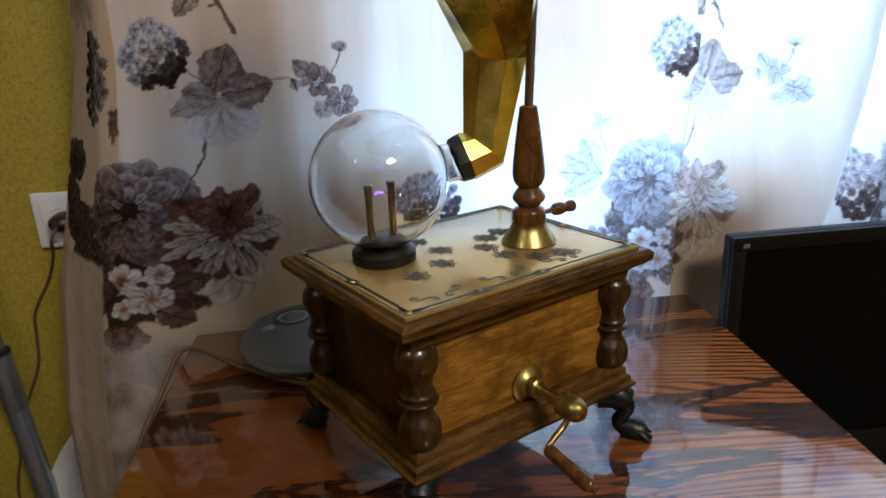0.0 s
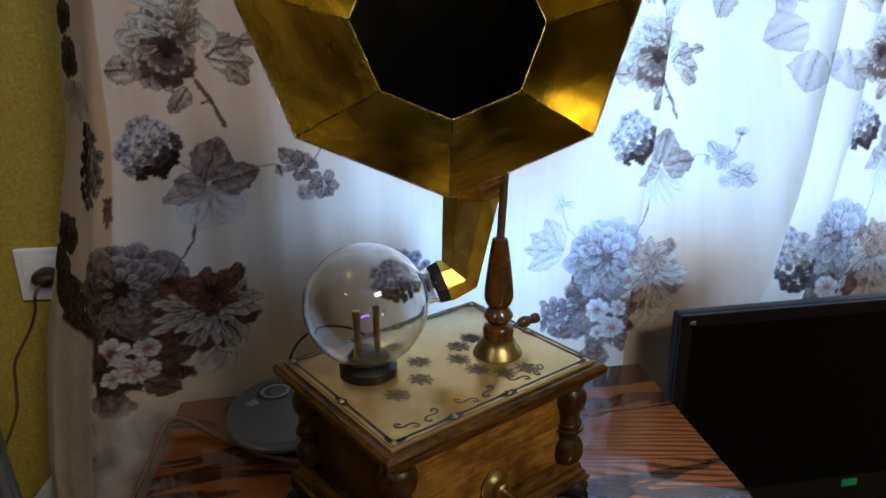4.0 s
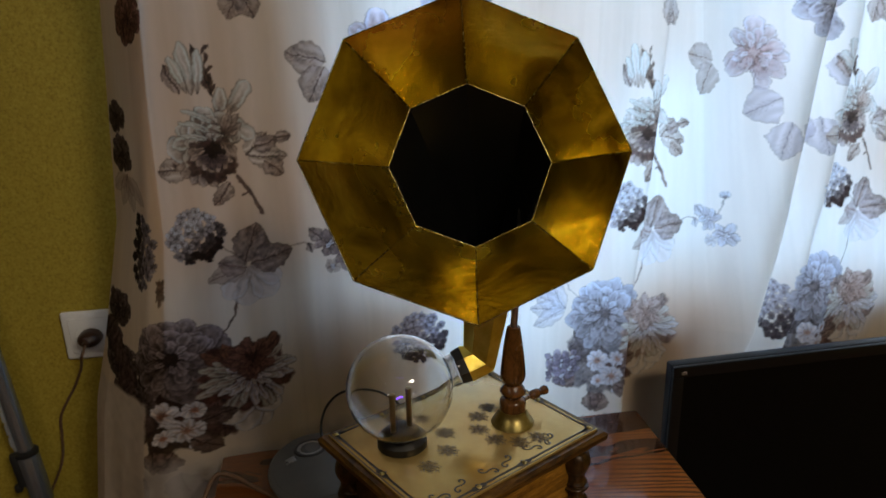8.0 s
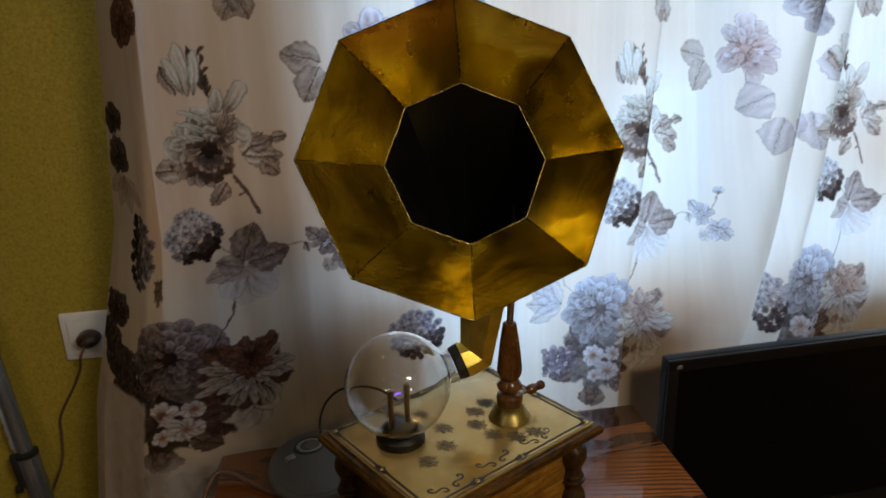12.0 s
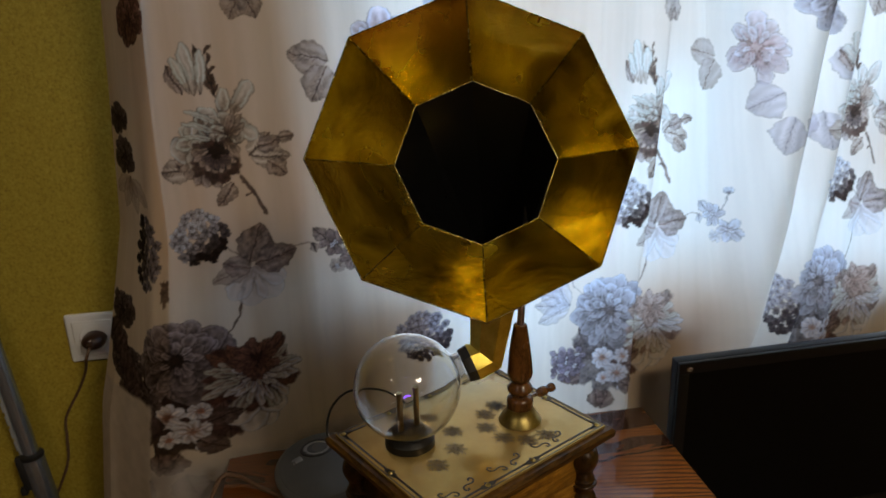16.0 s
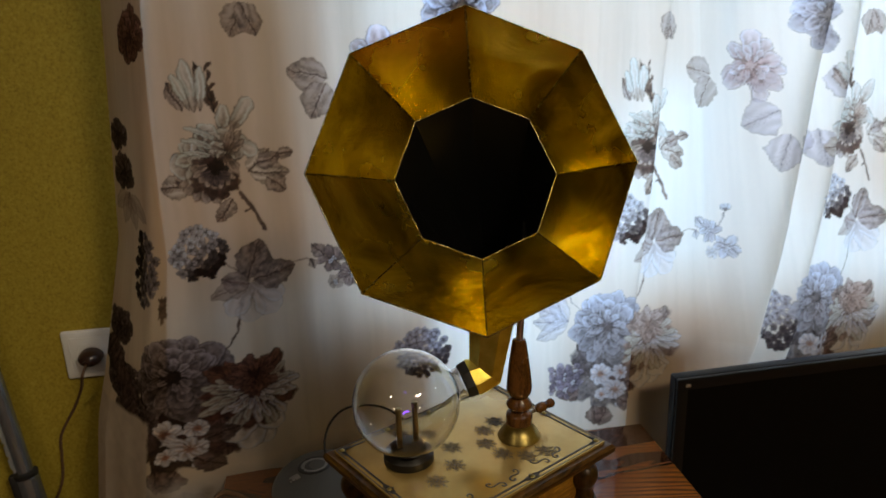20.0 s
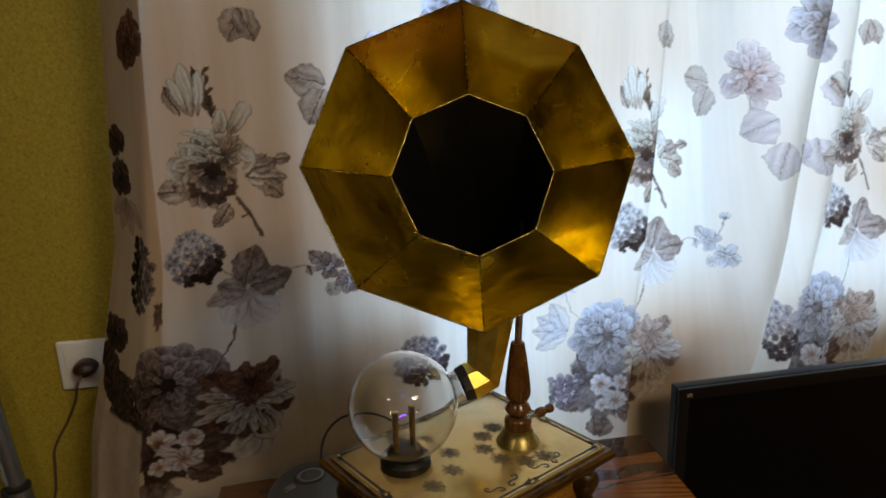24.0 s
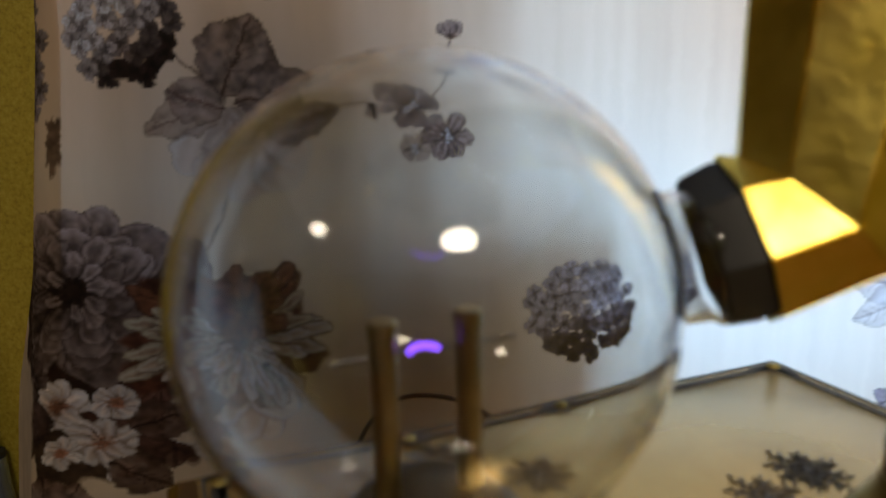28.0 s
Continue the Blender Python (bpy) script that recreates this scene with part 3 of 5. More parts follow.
def post():
    p = (0.1515, 0.548)
    bx, by, bz = local((*p, PLATE_Z))
    at = Matrix.Translation((bx, by, bz))
    part("post_foot", lathe([(0, 0), (0.0205, 0), (0.0215, 0.001), (0.0205, 0.003), (0.0165, 0.009), (0.0140, 0.013), (0.0135, 0.016), (0, 0.016)], 48, False), BRASS_OLD, GRAM, "flared brass foot of the post", 35, at)
    prof = smooth_profile([(0.0130, 0.016), (0.0132, 0.024), (0.0112, 0.0275), (0.0082, 0.029), (0.0100, 0.0315), (0.0128, 0.036), (0.0100, 0.0415), (0.0082, 0.044), (0.0105, 0.047), (0.0124, 0.053), (0.0120, 0.062), (0.0108, 0.074), (0.0088, 0.090), (0.0070, 0.102), (0.0062, 0.105), (0.0032, 0.106)], 4)
    part("post_handle", lathe(prof, 40), WALNUT, GRAM, "turned walnut post", 60, at)
    foot, head = Vector((*p, PLATE_Z + 0.100)), Vector((0.1535, 0.520, 1.205))
    part("rod", tube([local(foot), local(head)], 0.0034, 16), STEEL, GRAM, "thin steel rod that holds the horn")
    part("rod_clip", moved(lathe([(0.0045, 0), (0.005, 0.001), (0.005, 0.011), (0.0045, 0.012)], 20), Matrix.Translation(local(head) - Vector((0, 0, 0.008)))), BRASS_OLD, GRAM, "brass clip")
    d = Vector((0.042, 0.022, 0.0)).normalized()
    q = Vector((*p, PLATE_Z + 0.021))
    knob = lathe(smooth_profile([(0.0022, 0), (0.0024, 0.004), (0.0048, 0.008), (0.0050, 0.014), (0.0036, 0.019), (0.0046, 0.023), (0.0044, 0.027), (0.001, 0.029)], 4), 24)
    pin = part("lever_pin", tube([local(q + d * 0.010), local(q + d * 0.022)], 0.0022, 12), STEEL, GRAM)
    part("lever_knob", moved(knob, INV @ Matrix.Translation(q + d * 0.019) @ d.to_track_quat("Z", "Y").to_matrix().to_4x4()), WALNUT, GRAM, "small turned wooden lever", 60)


post()


def crank():
    hv = HV - 0.026 + 0.004
    x, z = 0.003, 0.079
    at = Matrix.Translation((x, -hv, z)) @ Matrix.Rotation(radians(90), 4, "X")
    part("crank_plate", moved(lathe([(0.0135, 0), (0.0145, 0.001), (0.0145, 0.0025), (0.011, 0.004), (0.0095, 0.006), (0.0075, 0.007), (0.0070, 0.011), (0.0078, 0.013), (0.006, 0.0145)], 40), at), BRASS_OLD, GRAM, "round brass crank bush", 35)
    part("crank_shaft", moved(lathe([(0.0042, 0.012), (0.0042, 0.040), (0.005, 0.041)], 24), at), ELECTRODE, GRAM)
    part("crank_knob", moved(lathe(smooth_profile([(0.004, 0.036), (0.0082, 0.037), (0.0086, 0.040), (0.0090, 0.046), (0.0082, 0.052), (0.005, 0.0565), (0.0, 0.058)], 4), 32), at), BRASS_OLD, GRAM, "domed brass crank nut", 60)
    a = at @ Vector((0, 0, 0.041))
    e = a + Vector((-0.0185, -0.001, -0.027))
    part("crank_arm", tube([a + Vector((0, 0, -0.006)), a + Vector((-0.001, -0.001, -0.013)), a + Vector((-0.009, -0.001, -0.019)), a + Vector((-0.016, -0.001, -0.0245)), e], 0.0023, 10), BRASS_OLD, GRAM, "bent brass crank arm")
    d = Vector((0.06, -0.95, -0.22)).normalized()
    k = lathe(smooth_profile([(0.0035, 0), (0.0048, 0.003), (0.0046, 0.012), (0.0052, 0.024), (0.0057, 0.035), (0.0046, 0.040), (0.003, 0.042), (0.0028, 0.044)], 4), 24)
    part("crank_handle", moved(k, Matrix.Translation(e) @ d.to_track_quat("Z", "Y").to_matrix().to_4x4()), WALNUT, GRAM, "dark wooden crank handle", 60)


crank()


def foot_mesh():
    """A cast claw foot pointing along +x."""
    bm = tube([(-0.008, 0, 0.038), (0.007, 0, 0.037), (0.0165, 0, 0.027), (0.010, 0, 0.014), (0.016, 0, 0.008), (0.028, 0, 0.004)], 0.0108, 14, lambda t: 1.15 - 0.5 * math.sin(math.pi * min(1, t * 1.15)) * (t > 0.3) - 0.25 * t)
    for a in (-32, -11, 11, 32):
        c, s = math.cos(radians(a)), math.sin(radians(a))
        j = tube([(0.016, s * 0.004, 0.0065), (0.016 + c * 0.010, s * 0.012, 0.0072), (0.016 + c * 0.017, s * 0.018, 0.0035), (0.016 + c * 0.021, s * 0.021, 0.0012)], 0.0036, 8, lambda t: 1.05 - 0.72 * t, 4)
        join(bm, j)
    return bm


def feet():
    for sx in (-1, 1):
        for sy in (-1, 1):
            a = math.degrees(math.atan2(sy, sx))
            part("claw_foot", foot_mesh(), BLACK_FOOT, GRAM, "black cast claw foot", 50, pose(sx * (HU - 0.022), sy * (HV - (0.010 if sx < 0 < sy else 0.022)), 0, 0, 0, a - (38 if sx < 0 < sy else 0)))


feet()


def leaf_shapes(shapes, thick=0.00025):
    """Flat pointed leaves (x, y, turn, length, width) as one thin mesh."""
    bm = bmesh.new()
    for x, y, a, l, w in shapes:
        c, s = math.cos(radians(a)), math.sin(radians(a))
        out = [(0, 0), (0.25, 0.8), (0.55, 1), (0.85, 0.55), (1, 0), (0.85, -0.55), (0.55, -1), (0.25, -0.8)]
        pts = [(x + l * p * c - w * q * s, y + l * p * s + w * q * c) for p, q in out]
        lo = [bm.verts.new((*p, 0)) for p in pts]
        hi = [bm.verts.new((*p, thick)) for p in pts]
        bm.faces.new(hi)
        for k in range(8):
            bm.faces.new((lo[k], lo[(k + 1) % 8], hi[(k + 1) % 8], hi[k]))
    return bm


def ornament_shapes():
    out = [(0, 0, 45 * k + 22, 0.0022, 0.00036) for k in range(8)]
    for k in range(8):
        a, q = 45 * k, 1.0 if k % 2 else 1.12
        c, s = math.cos(radians(a)) * q, math.sin(radians(a)) * q
        out.append((c * 0.0014, s * 0.0014, a, 0.0052, 0.00028))
        for r, da, l, w in ((0.0026, 62, 0.0028, 0.00036), (0.0050, 75, 0.0027, 0.00036), (0.0058, 34, 0.0038, 0.00036), (0.0073, 80, 0.0022, 0.00032)):
            out += [(c * r, s * r, a + side * da, l, w) for side in (-1, 1)]
        out.append((c * 0.0088, s * 0.0088, a, 0.0018, 0.0004))
    return out


def top_plate():
    hu, hv, z = HU - 0.008, HV - 0.008, PLATE_Z - TABLE_Z - 0.003
    plate = part("top_plate", box(-hu, hu, -hv, hv, z, z + 0.003, 0.0006), PLATE, GRAM, "satin golden metal plate with black ornaments")
    top = z + 0.0031
    def rect(d, n):
        return [(-hu + d + n, -hv + d), (hu - d - n, -hv + d), (hu - d, -hv + d + n), (hu - d, hv - d - n), (hu - d - n, hv - d), (-hu + d + n, hv - d), (-hu + d, hv - d - n), (-hu + d, -hv + d + n)]
    part("border_line", ring_band(rect(0.0050, 0.002), rect(0.0072, 0.003), 0.00025), INK_BLACK, plate, "black border line", 0, Matrix.Translation((0, 0, top)))
    part("border_line", ring_band(rect(0.0010, 0.001), rect(0.0021, 0.0014), 0.0002), INK_BLACK, plate, "", 0, Matrix.Translation((0, 0, top)))
    for sx, sy in ((-1, -1), (1, -1), (1, 1), (-1, 1)):
        tri = [(sx * (hu - 0.0050), sy * (hv - 0.0050), a, 0.012, 0.0022) for a in (math.degrees(math.atan2(0, -sx)), math.degrees(math.atan2(-sy, 0)))]
        part("corner_mark", leaf_shapes(tri), INK_BLACK, plate, "", 0, Matrix.Translation((0, 0, top)))
    screws = [(sx * (hu - 0.006), sy * (hv - 0.006)) for sx in (-1, 1) for sy in (-1, 1)]
    mids = [(-0.045, -hv + 0.0055), (0.010, -hv + 0.0055), (-0.045, hv - 0.0055), (0.010, hv - 0.0055), (-hu + 0.0055, -0.006), (hu - 0.0055, -0.006)]
    for x, y in mids:
        a = 0 if abs(y) > 0.05 else 90
        part("screw_mark", leaf_shapes([(x, y, a, 0.009, 0.0030), (x, y, a + 180, 0.009, 0.0030), (x, y, a + 90, 0.005, 0.002), (x, y, a - 90, 0.005, 0.002)]), INK_BLACK, plate, "", 0, Matrix.Translation((0, 0, top + 0.0001)))
    for x, y in screws + mids:
        part("screw", lathe(smooth_profile([(0.0026, 0), (0.0025, 0.0006), (0.0016, 0.0014), (0, 0.0017)], 3), 16, False), BRASS_OLD, plate, "small brass screw", 60, Matrix.Translation((x, y, top)))
    gx, gy, _ = local((GLOBE.x, GLOBE.y, 0))
    px, py, _ = local((0.1515, 0.548, 0))
    spots = [(gx + 0.045 * math.cos(radians(a)), gy + 0.045 * math.sin(radians(a))) for a in (-92, -53, -14, 27, 66)]
    spots += [(px + 0.036 * math.cos(radians(a)), py + 0.036 * math.sin(radians(a))) for a in (90, 123, 162, 200, 238, 270)]
    for x, y in spots:
        part("ornament", leaf_shapes(ornament_shapes()), INK_FADED, plate, "", 0, pose(x, y, top, 0, 0, 8) @ Matrix.Diagonal((0.98, 1.12, 1, 1)))
    for x in (-0.068, -0.012, 0.044):
        for side in (-1, 1):
            pts, px2, py2 = [], 0.0, 0.0
            for k in range(1, 23):
                a = 4.9 * (k / 22) ** 2
                px2, py2 = px2 + math.cos(a) * 0.00072, py2 + math.sin(a) * 0.00072
                pts.append((px2, py2))
            curve = [(-p, -r, 0) for p, r in reversed(pts)] + [(0, 0, 0)] + [(p, r, 0) for p, r in pts]
            bm = tube([(side * p, r * 1.15, 0) for p, r, _ in curve], 0.00092, 6, lambda t: 0.95 + 0.3 * abs(t - 0.5), 2)
            for v in bm.verts:
                v.co.z *= 0.3
            part("scroll", bm, INK_BLACK, plate, "", 0, pose(x + side * 0.0112, -0.0640, top + 0.0001, 0, 0, -12 * side))


def plate_metal():
    m = Nodes("gilt_plate")
    n = m.noise(35, 4)
    m.set(Base_Color=m.ramp(n, (0.3, (0.46, 0.315, 0.105)), (0.7, (0.58, 0.42, 0.155))), Metallic=0.6, Roughness=m.value(m.noise(18, 4), 0.18, 0.30))
    return m.bump(m.noise(300, 2), 0.05, 0.0005).mat


PLATE = plate_metal()
top_plate()

# ---- things round the box ----
def player():
    p = thing("disc_player", "round grey plastic portable player with an oval display", "disc player", pose(-0.053, 0.716, TABLE_Z + 0.009, 10, 0, 0))
    prof = smooth_profile([(0.0525, 0.0105), (0.0590, 0.0112), (0.0615, 0.0140), (0.0608, 0.0175), (0.0575, 0.0200), (0.0550, 0.0206), (0.0530, 0.0218), (0.036, 0.0250), (0.018, 0.0262), (0.0, 0.0266)], 4)
    part("tray", lathe([(0, 0.003), (0.046, 0.003), (0.051, 0.006), (0.0535, 0.0108), (0.03, 0.0110), (0, 0.0110)], 64, False), PLAYER_DARK, p, "dark underside")
    part("body", lathe([(0, 0.0107)] + prof, 64, False), PLAYER_GREY, p, "", 60)
    part("seam", lathe([(0.0600, 0.0150), (0.0619, 0.0155), (0.0619, 0.0161), (0.0600, 0.0166)], 64, False), PLAYER_DARK, p)
    tilt = pose(-0.009, 0.026, 0.0247, -4, 1, 10)
    oval = Matrix.Diagonal((1.0, 0.78, 1, 1))
    ring = part("display_ring", moved(lathe([(0.0215, -0.002), (0.0215, 0.0008), (0.0195, 0.0022), (0.0172, 0.0018), (0.0165, -0.001)], 48, False), tilt @ oval), PLAYER_DARK, p, "oval dark display ring", 60)
    part("bezel", moved(lathe([(0.0170, -0.001), (0.0168, 0.0012), (0.0130, 0.0012), (0.0128, -0.001)], 48, False), tilt @ oval), PLAYER_SILVER, ring)
    part("display", moved(lathe([(0, 0.0008), (0.0120, 0.0008), (0.0128, 0.0), (0.0128, -0.001)], 40, False), tilt @ oval), PLAYER_GLASS, ring, "grey display window")
    part("button", moved(box(-0.010, 0.004, -0.005, 0.005, -0.003, 0.0016, 0.0018), pose(-0.031, 0.009, 0.0248, -2, -5, 28)), PLAYER_SILVER, p, "silver slide button", 60)
    for x, y, h in ((-0.03, -0.034, 0.004), (0.03, -0.034, 0.004), (0, 0.040, 0.0165)):
        part("foot", lathe([(0.006, -h), (0.007, -h + 0.001), (0.007, 0.007)], 20), PLAYER_DARK, p, "", 40, Matrix.Translation((x, y, 0)))


player()


def socket():
    s = thing("wall_socket", "white single wall socket with a brown plug in it", "socket", pose(-0.414, WALL_Y, 0.828))
    part("cover", box(-0.041, 0.041, -0.009, 0, -0.041, 0.041, 0.004, segments=3), WHITE_PLASTIC, s)
    part("inner_frame", box(-0.030, 0.030, -0.0115, -0.009, -0.030, 0.030, 0.002), WHITE_PLASTIC, s)
    part("well", moved(lathe([(0.0205, 0), (0.0215, 0.0006), (0.0195, 0.0012), (0.0190, 0)], 40, False), Matrix.Translation((0, -0.0115, 0)) @ Matrix.Rotation(radians(90), 4, "X")), WHITE_PLASTIC, s)
    pl = solid("mains_plug", moved(lathe(smooth_profile([(0.0182, 0), (0.0185, 0.004), (0.0175, 0.016), (0.013, 0.024), (0.0065, 0.028), (0.004, 0.034)], 4), 32), Matrix.Diagonal((0.98, 1, 0.74, 1)) @ Matrix.Rotation(radians(90), 4, "X")), PLUG_BROWN, "round brown plug in the wall socket", "plug", pose(-0.411, WALL_Y - 0.0125, 0.828), smooth=60)
    c = [(-0.411, WALL_Y - 0.046, 0.826), (-0.416, WALL_Y - 0.055, 0.812), (-0.430, WALL_Y - 0.03, 0.78), (-0.452, WALL_Y - 0.012, 0.74), (-0.482, WALL_Y - 0.010, 0.69), (-0.488, WALL_Y - 0.010, 0.65), (-0.497, WALL_Y - 0.010, 0.60), (-0.535, WALL_Y - 0.010, 0.52), (-0.555, WALL_Y - 0.010, 0.45), (-0.575, WALL_Y - 0.010, 0.36), (-0.57, WALL_Y - 0.02, 0.15), (-0.50, WALL_Y - 0.10, 0.004)]
    solid("mains_lead", tube(c, 0.0023, 8), CORD_BROWN, "thin brown twisted cord hanging from the plug", "cord", smooth=60)


socket()


def table_cords():
    c = [(0.00, 0.64, TABLE_Z + 0.003), (-0.05, 0.655, TABLE_Z + 0.003), (-0.10, 0.69, TABLE_Z + 0.003), (-0.13, 0.715, TABLE_Z + 0.003), (-0.165, 0.745, TABLE_Z + 0.006), (-0.187, 0.745, TABLE_Z + 0.004), (-0.205, 0.72, TABLE_Z - 0.03), (-0.225, 0.69, TABLE_Z - 0.07), (-0.235, 0.67, TABLE_Z - 0.12), (-0.225, 0.66, TABLE_Z - 0.18), (-0.22, 0.68, 0.3), (-0.25, 0.75, 0.004)]
    solid("power_lead", tube(c, 0.0028, 8), CORD_BROWN, "brown cord lying over the table's edge", "cord", smooth=60)
    c = [(-0.046, 0.745, TABLE_Z + 0.035), (-0.048, 0.765, TABLE_Z + 0.052), (-0.038, 0.775, TABLE_Z + 0.075), (-0.014, 0.77, TABLE_Z + 0.096), (0.025, 0.745, TABLE_Z + 0.105), (0.055, 0.705, TABLE_Z + 0.100), (0.070, 0.640, TABLE_Z + 0.095)]
    solid("headphone_cord", tube(c, 0.0016, 8), CORD_BLACK, "thin black cable arching behind the box", "cable", smooth=60)


table_cords()


def monitor():
    m = thing("monitor", "black flat computer monitor, switched off, on a low desk", "monitor", pose(0.450, 0.792, -0.003, 0, 0, 1.5))
    w, z0, z1 = 0.515, 0.487, 0.826
    part("case", box(0, w, 0, 0.018, z0, z1, 0.004), MONITOR_BLACK, m, "black plastic case")
    b = 0.019
    for x0, x1, a0, a1 in ((0, w, z1 - b, z1 - 0.001), (0, w, z0 + 0.001, z0 + 0.052), (0, b, z0 + 0.052, z1 - b), (w - b, w, z0 + 0.052, z1 - b)):
        part("bezel", box(x0 + 0.001, x1 - 0.001, -0.006, 0.0, a0, a1, 0.0015), MONITOR_BLACK, m)
    part("screen", box(b, w - b, -0.0025, 0.0, z0 + 0.052, z1 - b), SCREEN, m, "dark switched-off screen", 0)
    part("sticker", box(0.290, 0.315, -0.0066, -0.006, 0.523, 0.535), GREEN_STICKER, m, "small green sticker", 0)
    part("badge", box(0.013, 0.021, -0.0068, -0.006, z1 - 0.014, z1 - 0.009), PLAYER_SILVER, m, "", 0)
    part("stand", box(w / 2 - 0.04, w / 2 + 0.04, 0.018, 0.055, 0.43, 0.66, 0.004), MONITOR_BLACK, m)
    part("stand_foot", box(w / 2 - 0.12, w / 2 + 0.12, -0.06, 0.14, 0.421, 0.435, 0.004), MONITOR_BLACK, m)
    d = thing("low_desk", "low brown desk under the monitor", "desk")
    part("desktop", box(0.425, 1.30, 0.30, 0.98, 0.395, 0.42, 0.003), CABINET, d)
    for x in (0.43, 1.27):
        part("side", box(x, x + 0.02, 0.32, 0.96, 0, 0.395, 0.002), CABINET, d)


monitor()


ROT = -60


def vacuum_tube():
    v = thing("vacuum_tube", "grey metal telescopic vacuum cleaner tube leaning at the wall", "vacuum tube")
    a, b = Vector((-0.475, 1.02, 0.03)), Vector((-0.575, 1.055, 1.02))
    d = (b - a).normalized()
    turn = Matrix.Translation(a) @ d.to_track_quat("Z", "Y").to_matrix().to_4x4()
    part("lower_tube", moved(lathe([(0.0145, 0), (0.0155, 0.002), (0.0155, 0.60), (0.0145, 0.602)], 32), turn), TUBE_METAL, v)
    part("upper_tube", moved(lathe([(0.0122, 0.6), (0.0122, 0.99), (0.011, 0.995)], 32), turn), TUBE_METAL, v)
    part("sleeve", moved(lathe([(0.0157, 0.52), (0.0172, 0.524), (0.0172, 0.612), (0.0160, 0.618), (0.0124, 0.619)], 32), turn), TUBE_METAL, v)
    part("sleeve_ring", moved(lathe([(0.0173, 0.610), (0.0180, 0.612), (0.0180, 0.617), (0.0125, 0.6205)], 32), turn), BLACK_RUBBER, v, "black plastic ring")
    side = turn @ Matrix.Rotation(radians(ROT), 4, "Z")
    part("latch", moved(box(0.013, 0.026, -0.007, 0.007, 0.555, 0.618, 0.004), side), BLACK_RUBBER, v, "black latch")
    part("latch_tip", moved(box(0.022, 0.033, -0.006, 0.006, 0.548, 0.562, 0.003), side), BLACK_RUBBER, v)
    part("tooth_rail", moved(box(0.0115, 0.0150, -0.006, 0.006, 0.622, 0.985, 0.0008), side), RAIL, v, "pale plastic toothed rail")
    for k in range(15):
        part("tooth", moved(box(0.0150, 0.0172, -0.0055, 0.0055, 0.630 + k * 0.0235, 0.647 + k * 0.0235, 0.0006), side), RAIL, v)


vacuum_tube()


def white_cloth():
    bm = bmesh.new()
    rows = []
    for k in range(14):
        z = 0.505 - k * 0.5 / 13
        x0, x1 = -0.450 - 0.075 * (k / 3) ** 0.8 if k < 4 else -0.545 - 0.004 * k, -0.447 + 0.003 * k
        rows.append([bm.verts.new((x0 + (x1 - x0) * j / 8, 1.036 + 0.005 * math.sin(j * 1.1 + 0.2 * k), z)) for j in range(9)])
    for a, b in zip(rows, rows[1:]):
        for j in range(8):
            bm.faces.new((a[j], a[j + 1], b[j + 1], b[j]))
    ob = solid("white_cloth", bm, WHITE_CLOTH, "white cotton cloth hanging in folds beside the curtain", "cloth", smooth=80)
    ob.modifiers.new("thickness", "SOLIDIFY").thickness = 0.0015


white_cloth()


def sill_things():
    z = WIN[2] - 0.002
    b = thing("cardboard_box", "brown cardboard box on the window sill behind the curtain", "box")
    part("body", box(0.392, 0.510, 0.899, 1.03, z, 0.836, 0.002), CARD, b)
    part("flap", box(0.394, 0.508, 0.901, 1.028, 0.836, 0.8385, 0.0008), CARD, b)
    c = thing("cardboard_box", "flat brown carton on the window sill behind the curtain", "box")
    part("body", box(0.70, 0.98, 0.962, 1.05, z, 0.834, 0.002), CARD, c)
    part("flap", box(0.702, 0.978, 0.964, 1.048, 0.834, 0.8365, 0.0008), CARD, c)
    # unseen block, added to keep window light off the lower left curtain
    d = thing("cardboard_box", "unseen tall carton, added to block low window light behind the curtain", "box")
    part("body", box(-0.055, 0.125, 0.925, 1.05, z, 0.925, 0.002), CARD, d)
    part("flap", box(-0.053, 0.123, 0.927, 1.048, 0.925, 0.9275, 0.0008), CARD, d)
    p = thing("flower_pot", "dark brown flower pot on the window sill behind the curtain", "pot", Matrix.Translation((0.556, 0.960, z)))
    part("pot", lathe([(0, 0), (0.028, 0), (0.031, 0.006), (0.040, 0.204), (0.044, 0.207), (0.044, 0.228), (0.039, 0.230), (0.037, 0.212), (0, 0.21)], 32, False), POT, p)
    part("soil", lathe([(0, 0.214), (0.036, 0.214), (0.022, 0.224), (0, 0.228)], 24, False), POT, p)


sill_things()


def cupboard():
    c = thing("cupboard", "dark red-brown wooden cupboard standing at the wall", "cupboard")
    part("body", box(-1.25, -0.66, 0.62, 1.06, 0.04, 0.62, 0.004), CABINET, c)
    part("top", box(-1.27, -0.645, 0.60, 1.065, 0.62, 0.64, 0.003), CABINET, c)
    part("plinth", box(-1.23, -0.68, 0.65, 1.05, 0.0, 0.04), CABINET, c)


cupboard()


